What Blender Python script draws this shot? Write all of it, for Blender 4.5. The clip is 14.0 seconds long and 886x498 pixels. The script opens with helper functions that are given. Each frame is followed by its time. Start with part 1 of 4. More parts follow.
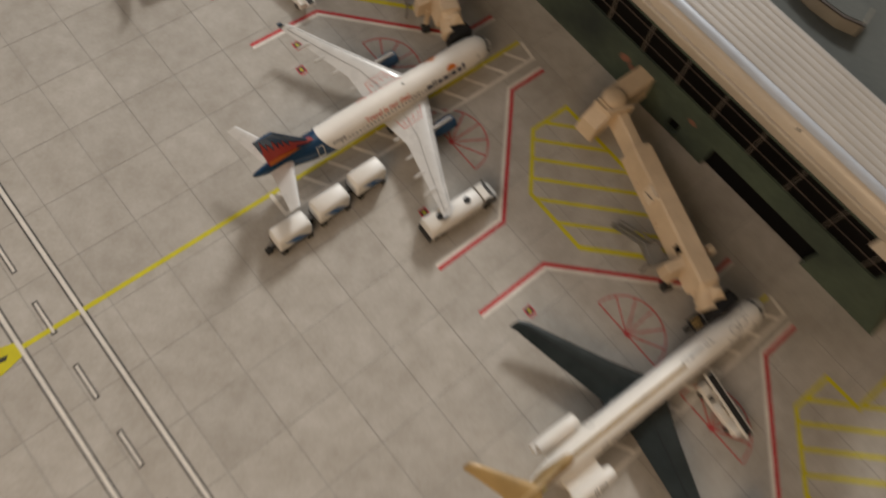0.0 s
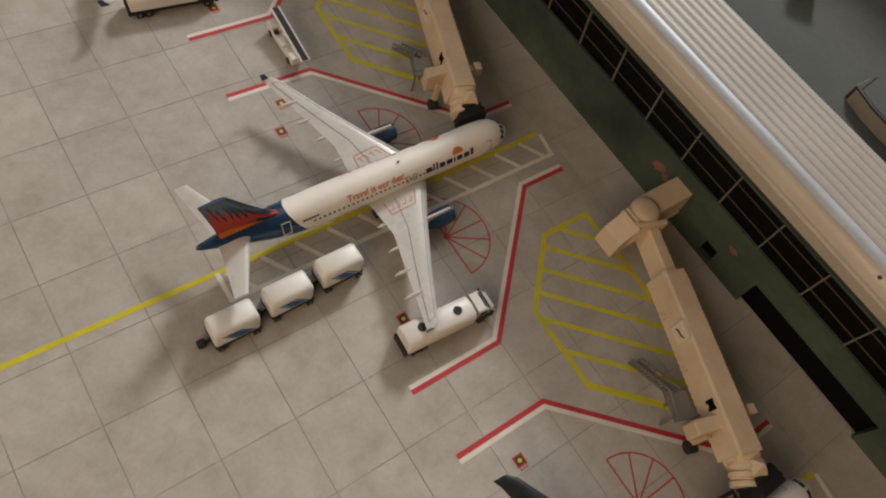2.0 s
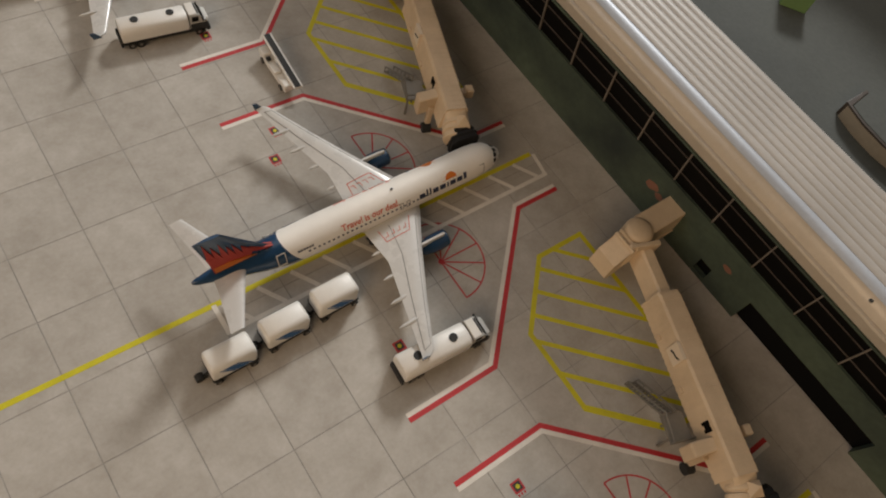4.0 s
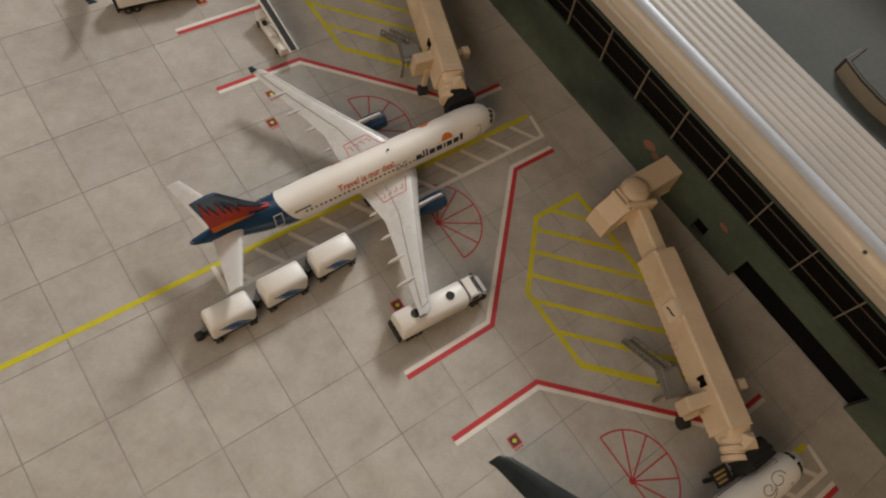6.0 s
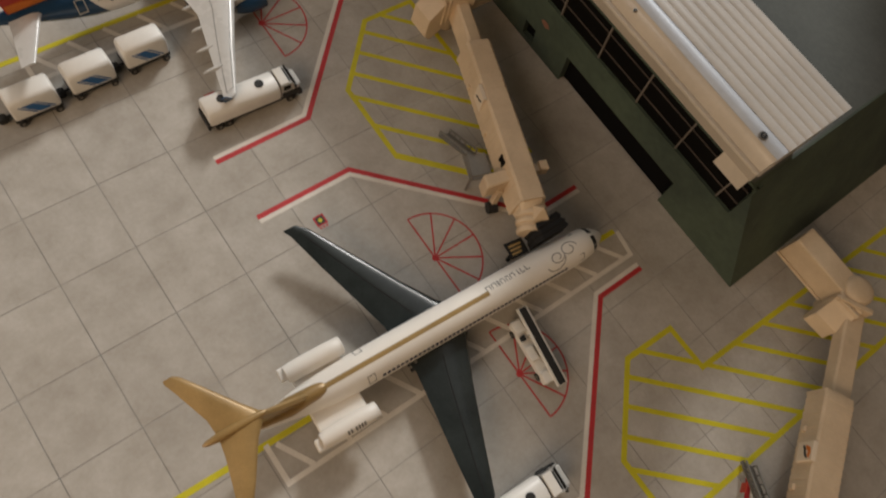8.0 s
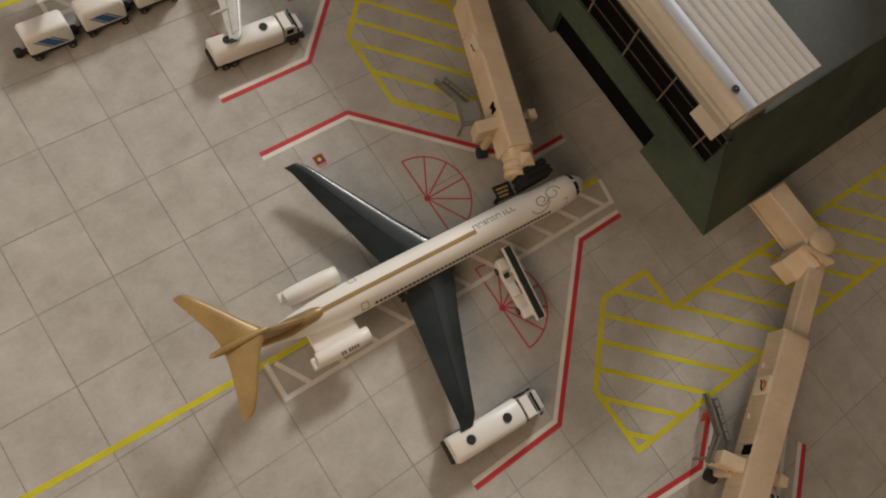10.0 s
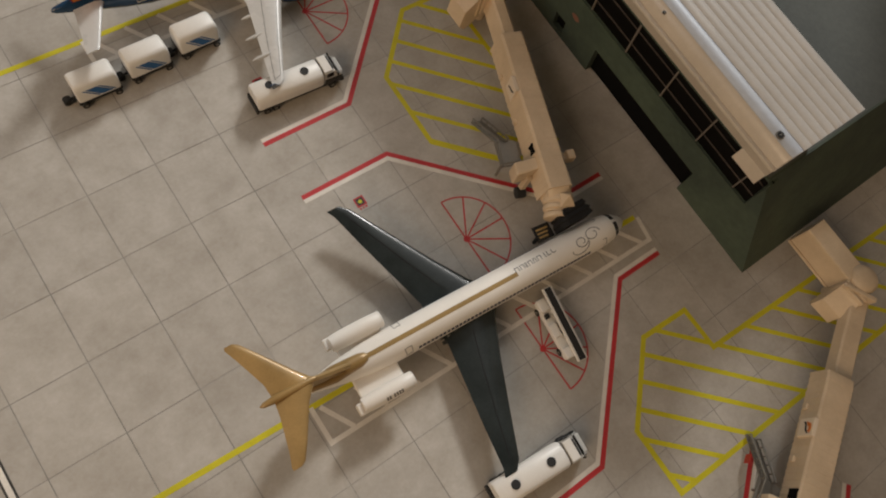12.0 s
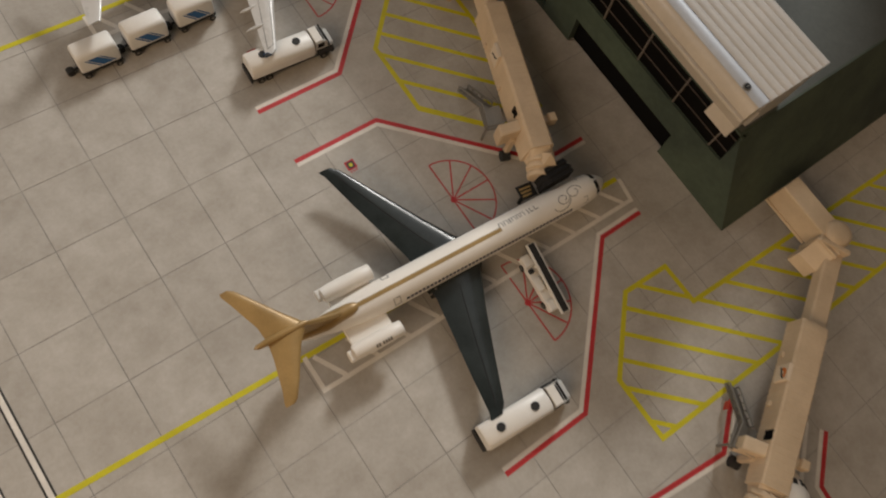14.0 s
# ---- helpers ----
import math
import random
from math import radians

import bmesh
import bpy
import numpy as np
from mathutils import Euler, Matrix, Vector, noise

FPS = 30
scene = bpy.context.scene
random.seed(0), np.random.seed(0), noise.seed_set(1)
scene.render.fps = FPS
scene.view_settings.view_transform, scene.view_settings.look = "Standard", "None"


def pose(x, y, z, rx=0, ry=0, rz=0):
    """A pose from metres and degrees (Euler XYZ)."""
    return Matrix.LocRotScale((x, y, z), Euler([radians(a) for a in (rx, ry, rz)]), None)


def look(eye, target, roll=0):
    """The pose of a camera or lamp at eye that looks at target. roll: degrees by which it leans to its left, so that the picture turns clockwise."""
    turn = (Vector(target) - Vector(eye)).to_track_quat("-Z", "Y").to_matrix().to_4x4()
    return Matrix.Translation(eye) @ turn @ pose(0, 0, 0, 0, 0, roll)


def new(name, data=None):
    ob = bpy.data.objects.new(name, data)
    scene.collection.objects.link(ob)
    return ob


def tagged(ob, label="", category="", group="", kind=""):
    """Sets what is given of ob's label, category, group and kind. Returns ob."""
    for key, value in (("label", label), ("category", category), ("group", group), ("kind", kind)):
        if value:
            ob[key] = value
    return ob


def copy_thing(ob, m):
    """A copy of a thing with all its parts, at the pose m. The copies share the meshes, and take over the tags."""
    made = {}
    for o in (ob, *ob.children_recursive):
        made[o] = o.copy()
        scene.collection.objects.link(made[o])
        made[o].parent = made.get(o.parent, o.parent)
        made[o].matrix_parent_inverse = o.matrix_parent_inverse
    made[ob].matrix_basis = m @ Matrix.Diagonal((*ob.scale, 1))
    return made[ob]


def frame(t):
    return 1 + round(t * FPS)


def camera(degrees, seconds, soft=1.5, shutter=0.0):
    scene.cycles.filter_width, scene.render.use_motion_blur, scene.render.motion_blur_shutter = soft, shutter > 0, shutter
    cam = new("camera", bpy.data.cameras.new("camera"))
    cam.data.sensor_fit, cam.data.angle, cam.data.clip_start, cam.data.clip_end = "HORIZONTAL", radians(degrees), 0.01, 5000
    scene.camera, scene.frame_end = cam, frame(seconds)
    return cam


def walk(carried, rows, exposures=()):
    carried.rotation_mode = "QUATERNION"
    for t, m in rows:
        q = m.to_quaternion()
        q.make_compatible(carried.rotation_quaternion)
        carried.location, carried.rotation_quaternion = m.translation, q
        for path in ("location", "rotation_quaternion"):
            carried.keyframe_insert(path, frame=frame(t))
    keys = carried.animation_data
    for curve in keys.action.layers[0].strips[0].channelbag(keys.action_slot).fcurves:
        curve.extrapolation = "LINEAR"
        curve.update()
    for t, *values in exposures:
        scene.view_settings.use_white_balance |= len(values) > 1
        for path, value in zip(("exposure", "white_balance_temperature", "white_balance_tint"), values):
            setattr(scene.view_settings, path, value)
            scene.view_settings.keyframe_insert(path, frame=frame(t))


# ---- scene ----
# A 1:400 model airport on a table. Lengths below are in millimetres; MM turns them into metres.
MM = 0.001
cam = camera(65.3, 14.0, soft=2.0, shutter=0.5)
PATH = [
    (0.0, 15.9, -96.3, 202.0, 22.73, -7.48, -39.55),
    (0.5, 23.1, -83.8, 169.6, 28.38, -8.49, -33.81),
    (1.0, 27.5, -82.5, 167.8, 29.28, -11.65, -33.63),
    (1.5, 36.1, -84.2, 165.8, 28.87, -12.43, -34.47),
    (2.0, 33.0, -81.3, 166.5, 29.34, -11.87, -33.72),
    (2.5, 34.3, -79.5, 168.3, 29.24, -11.31, -33.50),
    (3.0, 34.5, -77.3, 171.6, 29.32, -11.44, -33.75),
    (5.5, 42.3, -76.7, 171.6, 28.81, -10.32, -35.54),
    (6.0, 36.8, -82.6, 170.5, 27.66, -10.41, -34.93),
    (6.5, 33.7, -82.0, 168.4, 27.90, -9.67, -35.00),
    (7.0, 36.8, -79.6, 171.2, 27.61, -8.26, -35.14),
    (7.5, 57.3, -105.2, 175.4, 27.48, -7.40, -35.84),
    (8.0, 56.1, -141.3, 167.3, 22.21, -10.63, -36.01),
    (10.5, 49.8, -148.9, 179.8, 18.60, -11.38, -34.38),
    (11.0, 50.0, -138.0, 182.0, 18.81, -10.54, -34.57),
    (11.5, 50.0, -136.6, 181.8, 19.37, -10.16, -34.50),
    (12.0, 48.3, -137.8, 178.9, 19.42, -10.39, -34.44),
    (12.5, 46.2, -137.5, 178.6, 19.27, -10.27, -34.25),
    (13.0, 45.1, -137.2, 176.1, 19.39, -10.41, -34.15),
    (13.5, 46.5, -140.5, 177.3, 19.22, -9.92, -34.27),
    (14.0, 43.4, -152.8, 182.8, 19.99, -9.67, -35.02),
]
walk(cam, [(t, pose(x * MM, y * MM, z * MM, rx, ry, rz)) for t, x, y, z, rx, ry, rz in PATH])

# ---- light ----
scene.view_settings.exposure = 0.0
world = bpy.data.worlds.new("room_air")
scene.world = world
world.use_nodes = True
world.node_tree.nodes["Background"].inputs[0].default_value = (0.75, 0.85, 1.0, 1)
world.node_tree.nodes["Background"].inputs[1].default_value = 0.3


def area_light(name, place, target, size, watts, colour):
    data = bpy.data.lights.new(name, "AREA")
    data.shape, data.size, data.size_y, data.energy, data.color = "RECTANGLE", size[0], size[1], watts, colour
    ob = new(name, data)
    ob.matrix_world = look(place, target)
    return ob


area_light("window_daylight", (2.29, 1.46, 1.78), (0.06, -0.06, 0.0), (0.45, 0.45), 61.0, (1.0, 0.975, 0.93))
# warm soft fill added in the east opening to lift the shadows
area_light("east_fill_light", (0.352, 0.375, 0.72), (-0.6, 0.3, 0.34), (0.8, 1.0), 1.4, (1.0, 0.93, 0.84))
# soft fill added from the west; no window is known there
area_light("west_fill_light", (-0.745, 0.45, 0.74), (0.1, 0.15, 0.2), (0.5, 0.5), 1.7, (0.98, 0.95, 0.91))
# warm fill added low in the southwest, with no lamp seen there
area_light("warm_fill_light", (-0.55, -0.36, 0.48), (0.14, -0.12, 0.0), (0.55, 0.45), 2.7, (1.0, 0.70, 0.43))


# ---- materials ----
def nodes_of(name):
    m = bpy.data.materials.new(name)
    m.use_nodes = True
    t = m.node_tree
    return m, t, t.nodes["Principled BSDF"]


def noise_tex(t, scale, detail=4.0, rough=0.6):
    co = t.nodes.new("ShaderNodeTexCoord")
    n = t.nodes.new("ShaderNodeTexNoise")
    n.inputs["Scale"].default_value, n.inputs["Detail"].default_value, n.inputs["Roughness"].default_value = scale, detail, rough
    t.links.new(co.outputs["Object"], n.inputs["Vector"])
    return n


def ramp(t, source, stops):
    r = t.nodes.new("ShaderNodeValToRGB")
    e = r.color_ramp.elements
    while len(e) < len(stops):
        e.new(0.5)
    for k, (p, c) in enumerate(stops):
        e[k].position, e[k].color = p, (*c, 1)
    t.links.new(source, r.inputs[0])
    return r


def shade(c, f):
    return tuple(min(1.0, v * f) for v in c)


def material(name, colour, rough=0.5, metal=0.0, vary=0.12, grain=900.0, patch=60.0, bump=0.15, coat=0.0, dirt=None):
    """Two scales of variation (fine grain and broad patches), a little relief, uneven gloss."""
    m, t, p = nodes_of(name)
    a, b = noise_tex(t, grain, 3.0), noise_tex(t, patch, 5.0)
    mix = t.nodes.new("ShaderNodeMix")
    mix.data_type, mix.blend_type = "RGBA", "MULTIPLY"
    mix.inputs[0].default_value = 1.0
    low = shade(dirt or colour, 1 - vary)
    r1 = ramp(t, b.outputs[0], [(0.3, low), (0.7, shade(colour, 1 + vary * 0.6))])
    r2 = ramp(t, a.outputs[0], [(0.3, (1 - vary * 0.6,) * 3), (0.7, (1, 1, 1))])
    t.links.new(r1.outputs[0], mix.inputs[6])
    t.links.new(r2.outputs[0], mix.inputs[7])
    t.links.new(mix.outputs[2], p.inputs["Base Color"])
    rr = t.nodes.new("ShaderNodeMapRange")
    rr.inputs["To Min"].default_value, rr.inputs["To Max"].default_value = max(0.02, rough - 0.08), min(1.0, rough + 0.1)
    t.links.new(b.outputs[0], rr.inputs[0])
    t.links.new(rr.outputs[0], p.inputs["Roughness"])
    p.inputs["Metallic"].default_value = metal
    p.inputs["Coat Weight"].default_value = coat
    p.inputs["Specular IOR Level"].default_value = 0.5 if max(colour) > 0.006 else 0.1
    if bump:
        bp = t.nodes.new("ShaderNodeBump")
        bp.inputs["Strength"].default_value, bp.inputs["Distance"].default_value = bump, 0.0002
        t.links.new(a.outputs[0], bp.inputs["Height"])
        t.links.new(bp.outputs[0], p.inputs["Normal"])
    return m


def tile_material(name, colour):
    """Printed concrete: each slab has its own tone, with clouds and fine specks."""
    m, t, p = nodes_of(name)
    info = t.nodes.new("ShaderNodeObjectInfo")
    geo = t.nodes.new("ShaderNodeNewGeometry")
    cloud, fine, spots = (t.nodes.new("ShaderNodeTexNoise") for _ in range(3))
    for n, s, d in ((cloud, 45.0, 5.0), (fine, 900.0, 3.0), (spots, 160.0, 6.0)):
        n.inputs["Scale"].default_value, n.inputs["Detail"].default_value, n.inputs["Roughness"].default_value = s, d, 0.65
        t.links.new(geo.outputs["Position"], n.inputs["Vector"])
    tone = ramp(t, info.outputs["Random"], [(0.0, shade(colour, 0.95)), (1.0, shade(colour, 1.04))])
    prev = tone.outputs[0]
    for n, lo, hi in ((cloud, 0.82, 1.06), (fine, 0.94, 1.03), (spots, 0.85, 1.03)):
        r = ramp(t, n.outputs[0], [(0.33, (lo, lo * 0.985, lo * 0.96)), (0.66, (min(hi, 1.0),) * 3)])
        mix = t.nodes.new("ShaderNodeMix")
        mix.data_type, mix.blend_type = "RGBA", "MULTIPLY"
        mix.inputs[0].default_value = 1.0
        t.links.new(prev, mix.inputs[6])
        t.links.new(r.outputs[0], mix.inputs[7])
        prev = mix.outputs[2]
    t.links.new(prev, p.inputs["Base Color"])
    p.inputs["Roughness"].default_value = 0.62
    p.inputs["Specular IOR Level"].default_value = 0.3
    return m


def print_ink(name, colour):
    """Flat ink with worn, slightly uneven cover."""
    return material(name, colour, 0.6, vary=0.14, grain=1500.0, patch=120.0, bump=0.0)


CONCRETE = tile_material("printed_concrete", (0.50, 0.475, 0.44))
JOINT = material("joint_line", (0.33, 0.315, 0.29), 0.8, vary=0.25)
YELLOW = print_ink("yellow_ink", (0.58, 0.52, 0.014))
WHITE_INK = print_ink("white_ink", (0.72, 0.68, 0.62))
RED = print_ink("red_ink", (0.48, 0.03, 0.035))
BLACK_INK = print_ink("black_ink", (0.035, 0.033, 0.03))
GREEN_WALL = material("green_wall_paint", (0.076, 0.104, 0.070), 0.75, vary=0.3, grain=500.0, patch=28.0, bump=0.3, dirt=(0.030, 0.045, 0.040))
GREY_ROOF = material("grey_roof_board", (0.095, 0.103, 0.096), 0.85, vary=0.22, grain=700.0, patch=25.0, bump=0.3)
DARK_GLASS = material("dark_glass", (0.004, 0.0035, 0.003), 0.6, vary=0.2, bump=0.0)
# near-black: shade inside the terminal's openings, and the bridges' service windows
OPENING_BLACK = material("black_shade_and_window", (0.004, 0.004, 0.004), 0.9, vary=0.2, bump=0.0)
ROOF_CREAM = material("cream_corrugated_card", (0.45, 0.42, 0.385), 0.45, vary=0.1, grain=900.0, patch=40.0, bump=0.12)
FASCIA = material("cream_fascia_plastic", (0.54, 0.47, 0.38), 0.3, vary=0.1, grain=800.0, patch=40.0, bump=0.05, coat=0.2)
MULLION = material("mullion_tape", (0.20, 0.17, 0.14), 0.5, vary=0.2)
THIN_BAR = material("thin_window_bar", (0.10, 0.08, 0.065), 0.6, vary=0.3)
# blue-white colour imitates the window's highlight on the cream rolled edge
BEAD_HIGHLIGHT = material("bead_highlight_silver", (0.50, 0.53, 0.58), 0.5, metal=0.3, vary=0.1, grain=900.0, patch=60.0, bump=0.1)
BEIGE = material("beige_cast_plastic", (0.66, 0.52, 0.36), 0.5, vary=0.09, grain=1600.0, patch=90.0, bump=0.2, dirt=(0.60, 0.46, 0.31))
RUBBER = material("black_rubber", (0.02, 0.02, 0.02), 0.75, vary=0.2)
HOOD = material("black_hood_card", (0.007, 0.007, 0.008), 0.85, vary=0.3)
SILVER = material("etched_metal", (0.22, 0.205, 0.18), 0.4, metal=0.35, vary=0.2)
WHITE = material("white_model_paint", (0.82, 0.78, 0.72), 0.42, vary=0.05, grain=2500.0, patch=120.0, bump=0.04)
CREAM_WING = material("pale_grey_wing_paint", (0.58, 0.565, 0.54), 0.27, vary=0.06, grain=2500.0, patch=120.0, bump=0.04, coat=0.25)
PANEL_LINE = print_ink("panel_line", (0.20, 0.19, 0.18))
BLUE = material("navy_model_paint", (0.018, 0.055, 0.12), 0.22, vary=0.15, grain=2500.0, patch=150.0, bump=0.03, coat=0.3)
MID_BLUE = print_ink("mid_blue_print", (0.025, 0.13, 0.34))
SUN_RED = print_ink("sun_red_print", (0.42, 0.035, 0.02))
SUN_ORANGE = print_ink("sun_orange_print", (0.62, 0.17, 0.02))
LOGO_RED = print_ink("slogan_red_print", (0.62, 0.08, 0.03))
NAVY_INK = print_ink("navy_print", (0.02, 0.03, 0.07))
BLACKISH = material("charcoal_gloss_paint", (0.028, 0.035, 0.035), 0.22, vary=0.35, grain=2500.0, patch=120.0, bump=0.06)
GOLD = material("gold_model_paint", (0.41, 0.262, 0.10), 0.35, metal=0.15, vary=0.2, grain=2000.0, patch=110.0, bump=0.05, coat=0.2)
GOLD_INK = print_ink("gold_print", (0.33, 0.215, 0.07))
GREY_INK = print_ink("grey_print", (0.20, 0.19, 0.18))
TRUCK_WHITE = material("white_cast_paint", (0.76, 0.735, 0.69), 0.4, vary=0.06, grain=1800.0, patch=120.0, bump=0.08)
CAB_GREY = material("clear_grey_cab", (0.46, 0.45, 0.42), 0.28, vary=0.2)
LEAF_GREEN = material("green_painted_block", (0.16, 0.27, 0.10), 0.6, vary=0.15)
PALE_GREEN = material("pale_green_top", (0.42, 0.55, 0.45), 0.5, vary=0.1)
BROWN = material("brown_plastic_rim", (0.06, 0.045, 0.035), 0.4, vary=0.25)
TAN = material("tan_plastic", (0.30, 0.26, 0.20), 0.5, vary=0.15)
ROOM_PAINT = material("room_wall_paint", (0.28, 0.265, 0.24), 0.8, vary=0.06, grain=40.0, patch=3.0)
TABLE_WOOD = material("table_board", (0.22, 0.15, 0.09), 0.5, vary=0.3, grain=80.0, patch=12.0)


# ---- mesh helpers ----
def part(name, bm, mat, parent=None, label="", smooth=False, kind=""):
    """One bmesh in millimetres becomes one mesh object under parent."""
    bmesh.ops.recalc_face_normals(bm, faces=bm.faces[:])
    bmesh.ops.scale(bm, vec=(MM, MM, MM), verts=bm.verts[:])
    me = bpy.data.meshes.new(name)
    bm.to_mesh(me)
    bm.free()
    me.materials.append(mat)
    if smooth:
        me.polygons.foreach_set("use_smooth", [True] * len(me.polygons))
        me.set_sharp_from_angle(angle=radians(40))
    ob = new(name, me)
    if parent:
        ob.parent = parent
    return tagged(ob, label=label, kind=kind)


def thing(name, place, label, category, group="", kind=""):
    ob = new(name)
    ob.empty_display_size = 0.005
    x, y, z, a = place
    ob.matrix_basis = pose(x * MM, y * MM, z * MM, 0, 0, a)
    return tagged(ob, label, category, group, kind)


def mesh():
    return bmesh.new()


def box(bm, lo, hi, bevel=0.0, turn=None):
    g = bmesh.ops.create_cube(bm, size=1.0)["verts"]
    c = [(a + b) / 2 for a, b in zip(lo, hi)]
    s = [b - a for a, b in zip(lo, hi)]
    m = Matrix.Translation(c) @ Matrix.Diagonal((*s, 1))
    bmesh.ops.transform(bm, matrix=(turn @ m) if turn else m, verts=g)
    if bevel:
        edges = {e for v in g for e in v.link_edges}
        bmesh.ops.bevel(bm, geom=list(edges), offset=bevel, segments=2, affect="EDGES", profile=0.5)
    return bm


def tube(bm, a, b, r, seg=10, r2=None):
    a, b = Vector(a), Vector(b)
    d = b - a
    m = Matrix.Translation((a + b) / 2) @ d.to_track_quat("Z", "Y").to_matrix().to_4x4()
    bmesh.ops.create_cone(bm, cap_ends=True, segments=seg, radius1=r, radius2=r if r2 is None else r2, depth=d.length, matrix=m)
    return bm


def loft(bm, rings, close=True):
    """Skin a list of rings that have the same number of points."""
    vs = [[bm.verts.new(p) for p in ring] for ring in rings]
    n = len(vs[0])
    for a, b in zip(vs, vs[1:]):
        for k in range(n):
            bm.faces.new((a[k], a[(k + 1) % n], b[(k + 1) % n], b[k]))
    if close:
        bm.faces.new(vs[0])
        bm.faces.new(vs[-1])
    return bm


def prism(bm, pts, z0, z1):
    """A flat polygon (x, y) given a thickness."""
    return loft(bm, [[(x, y, z0) for x, y in pts], [(x, y, z1) for x, y in pts]])


def extrude_y(bm, profile, y0, y1):
    """A profile in x, z drawn out along y."""
    return loft(bm, [[(x, y0, z) for x, z in profile], [(x, y1, z) for x, z in profile]])


def ribbon(bm, pts, width, z0=0.0, z1=0.05, shift=0.0, closed=False):
    """A painted line along pts: mitred, moved sideways (to its left) by shift."""
    pts = [Vector(p) for p in pts]
    sides = []
    for k, p in enumerate(pts):
        ds = [(pts[(j + 1) % len(pts)] - pts[j % len(pts)]).normalized() for j in (k - 1, k) if closed or 0 <= j < len(pts) - 1]
        ns = [Vector((-d.y, d.x)) for d in ds]
        n = sum(ns, Vector((0, 0))).normalized()
        n = n / max(0.3, n.dot(ns[0]))
        sides.append((p + n * (shift + width / 2), p + n * (shift - width / 2)))
    for (a, b), (c, d) in zip(sides, sides[1:] + (sides[:1] if closed else [])):
        prism(bm, [tuple(a), tuple(b), tuple(d), tuple(c)], z0, z1)
    return bm


def clip_line(poly, p, d):
    """Stretches of the line p + s*d inside a polygon."""
    cuts = []
    n = Vector((-d.y, d.x))
    for a, b in zip(poly, poly[1:] + poly[:1]):
        a, b = Vector(a), Vector(b)
        ua, ub = (a - p).dot(n), (b - p).dot(n)
        if (ua < 0) != (ub < 0):
            cuts.append((a + (b - a) * (ua / (ua - ub)) - p).dot(d))
    cuts.sort()
    return [(p + d * s, p + d * e) for s, e in zip(cuts[::2], cuts[1::2])]


def lettering(words, size, place):
    """Words in the built-in font as flat triangles; place() carries (u, v) into space."""
    cu = bpy.data.curves.new("letters", "FONT")
    cu.body, cu.size, cu.resolution_u, cu.offset = words, size, 2, 0.04
    ob = bpy.data.objects.new("letters", cu)
    scene.collection.objects.link(ob)
    me = bpy.data.meshes.new_from_object(ob.evaluated_get(bpy.context.evaluated_depsgraph_get()))
    bm = bmesh.new()
    bm.from_mesh(me)
    bpy.data.objects.remove(ob)
    bpy.data.meshes.remove(me)
    bmesh.ops.triangulate(bm, faces=bm.faces[:])
    for v in bm.verts:
        v.co = place(v.co.x, v.co.y)
    return bm


# ---- room and table (plain, out of view) ----
def room():
    def slab(name, lo, hi, mat, category):
        ob = part(name, box(mesh(), lo, hi), mat)
        return tagged(ob, "plain painted room surface round the table", category, kind="structure")
    slab("floor", (-800, -1400, -800), (390, 1400, -750), TABLE_WOOD, "floor")
    slab("ceiling", (-800, -1400, 1752), (390, 1400, 1800), ROOM_PAINT, "ceiling")
    slab("wall_north", (-750, 1400, -750), (340, 1450, 1750), ROOM_PAINT, "wall")
    slab("wall_south", (-750, -1450, -750), (340, -1400, 1750), ROOM_PAINT, "wall")
    def pierced(name, x0, x1, y0, y1, z0, z1):
        bm = mesh()
        for lo, hi in (((x0, -1450, -800), (x1, 1450, z0)), ((x0, -1450, z1), (x1, 1450, 1750)),
                       ((x0, -1450, z0), (x1, y0, z1)), ((x0, y1, z0), (x1, 1450, z1))):
            box(bm, lo, hi)
        tagged(part(name, bm, ROOM_PAINT), "unseen plain wall added to admit and block light", "wall", kind="structure")
    # opening made only to hold the added west fill
    pierced("wall_west", -800, -750, 180, 720, 460, 1020)
    # unseen wall added close by; jamb and sill shade the lower right apron
    pierced("wall_east_light_block", 340, 390, -48, 800, 100, 1450)


room()
table = thing("table", (0, 0, -750, 0), "brown board table under the model apron sheet", "table")
part("tabletop", box(mesh(), (-420, -620, 720), (339, 520, 748.6), 1.5), TABLE_WOOD, table)
for lx, ly in ((-380, -580), (300, -580), (-380, 480), (300, 480)):
    part("leg", box(mesh(), (lx - 20, ly - 20, 0), (lx + 20, ly + 20, 720), 2), TABLE_WOOD, table)

# ---- apron ----
ground = part("ground", box(mesh(), (-400, -600, -1.3), (337, 500, -0.07)), JOINT)
tagged(ground, "grey printed concrete apron sheet with joint lines", "apron", kind="structure")
TX, TY, X0, Y0, GAP = 18.6, 19.77, -16.8, 35.9, 0.27


def stand_point(p, place):
    x, y, a = place
    c, s = math.cos(radians(a)), math.sin(radians(a))
    return (x + c * p[0] - s * p[1], y + s * p[0] + c * p[1])


STANDS = {"A": (0, 0.1, 0), "B": (0.9, -123.0, 0), "C": (-0.5, 128.8, 0), "D": (31, -309.9, 38)}


def painted(name, bm, mat, label):
    return tagged(part(name, bm, mat), label, "marking", kind="structure")


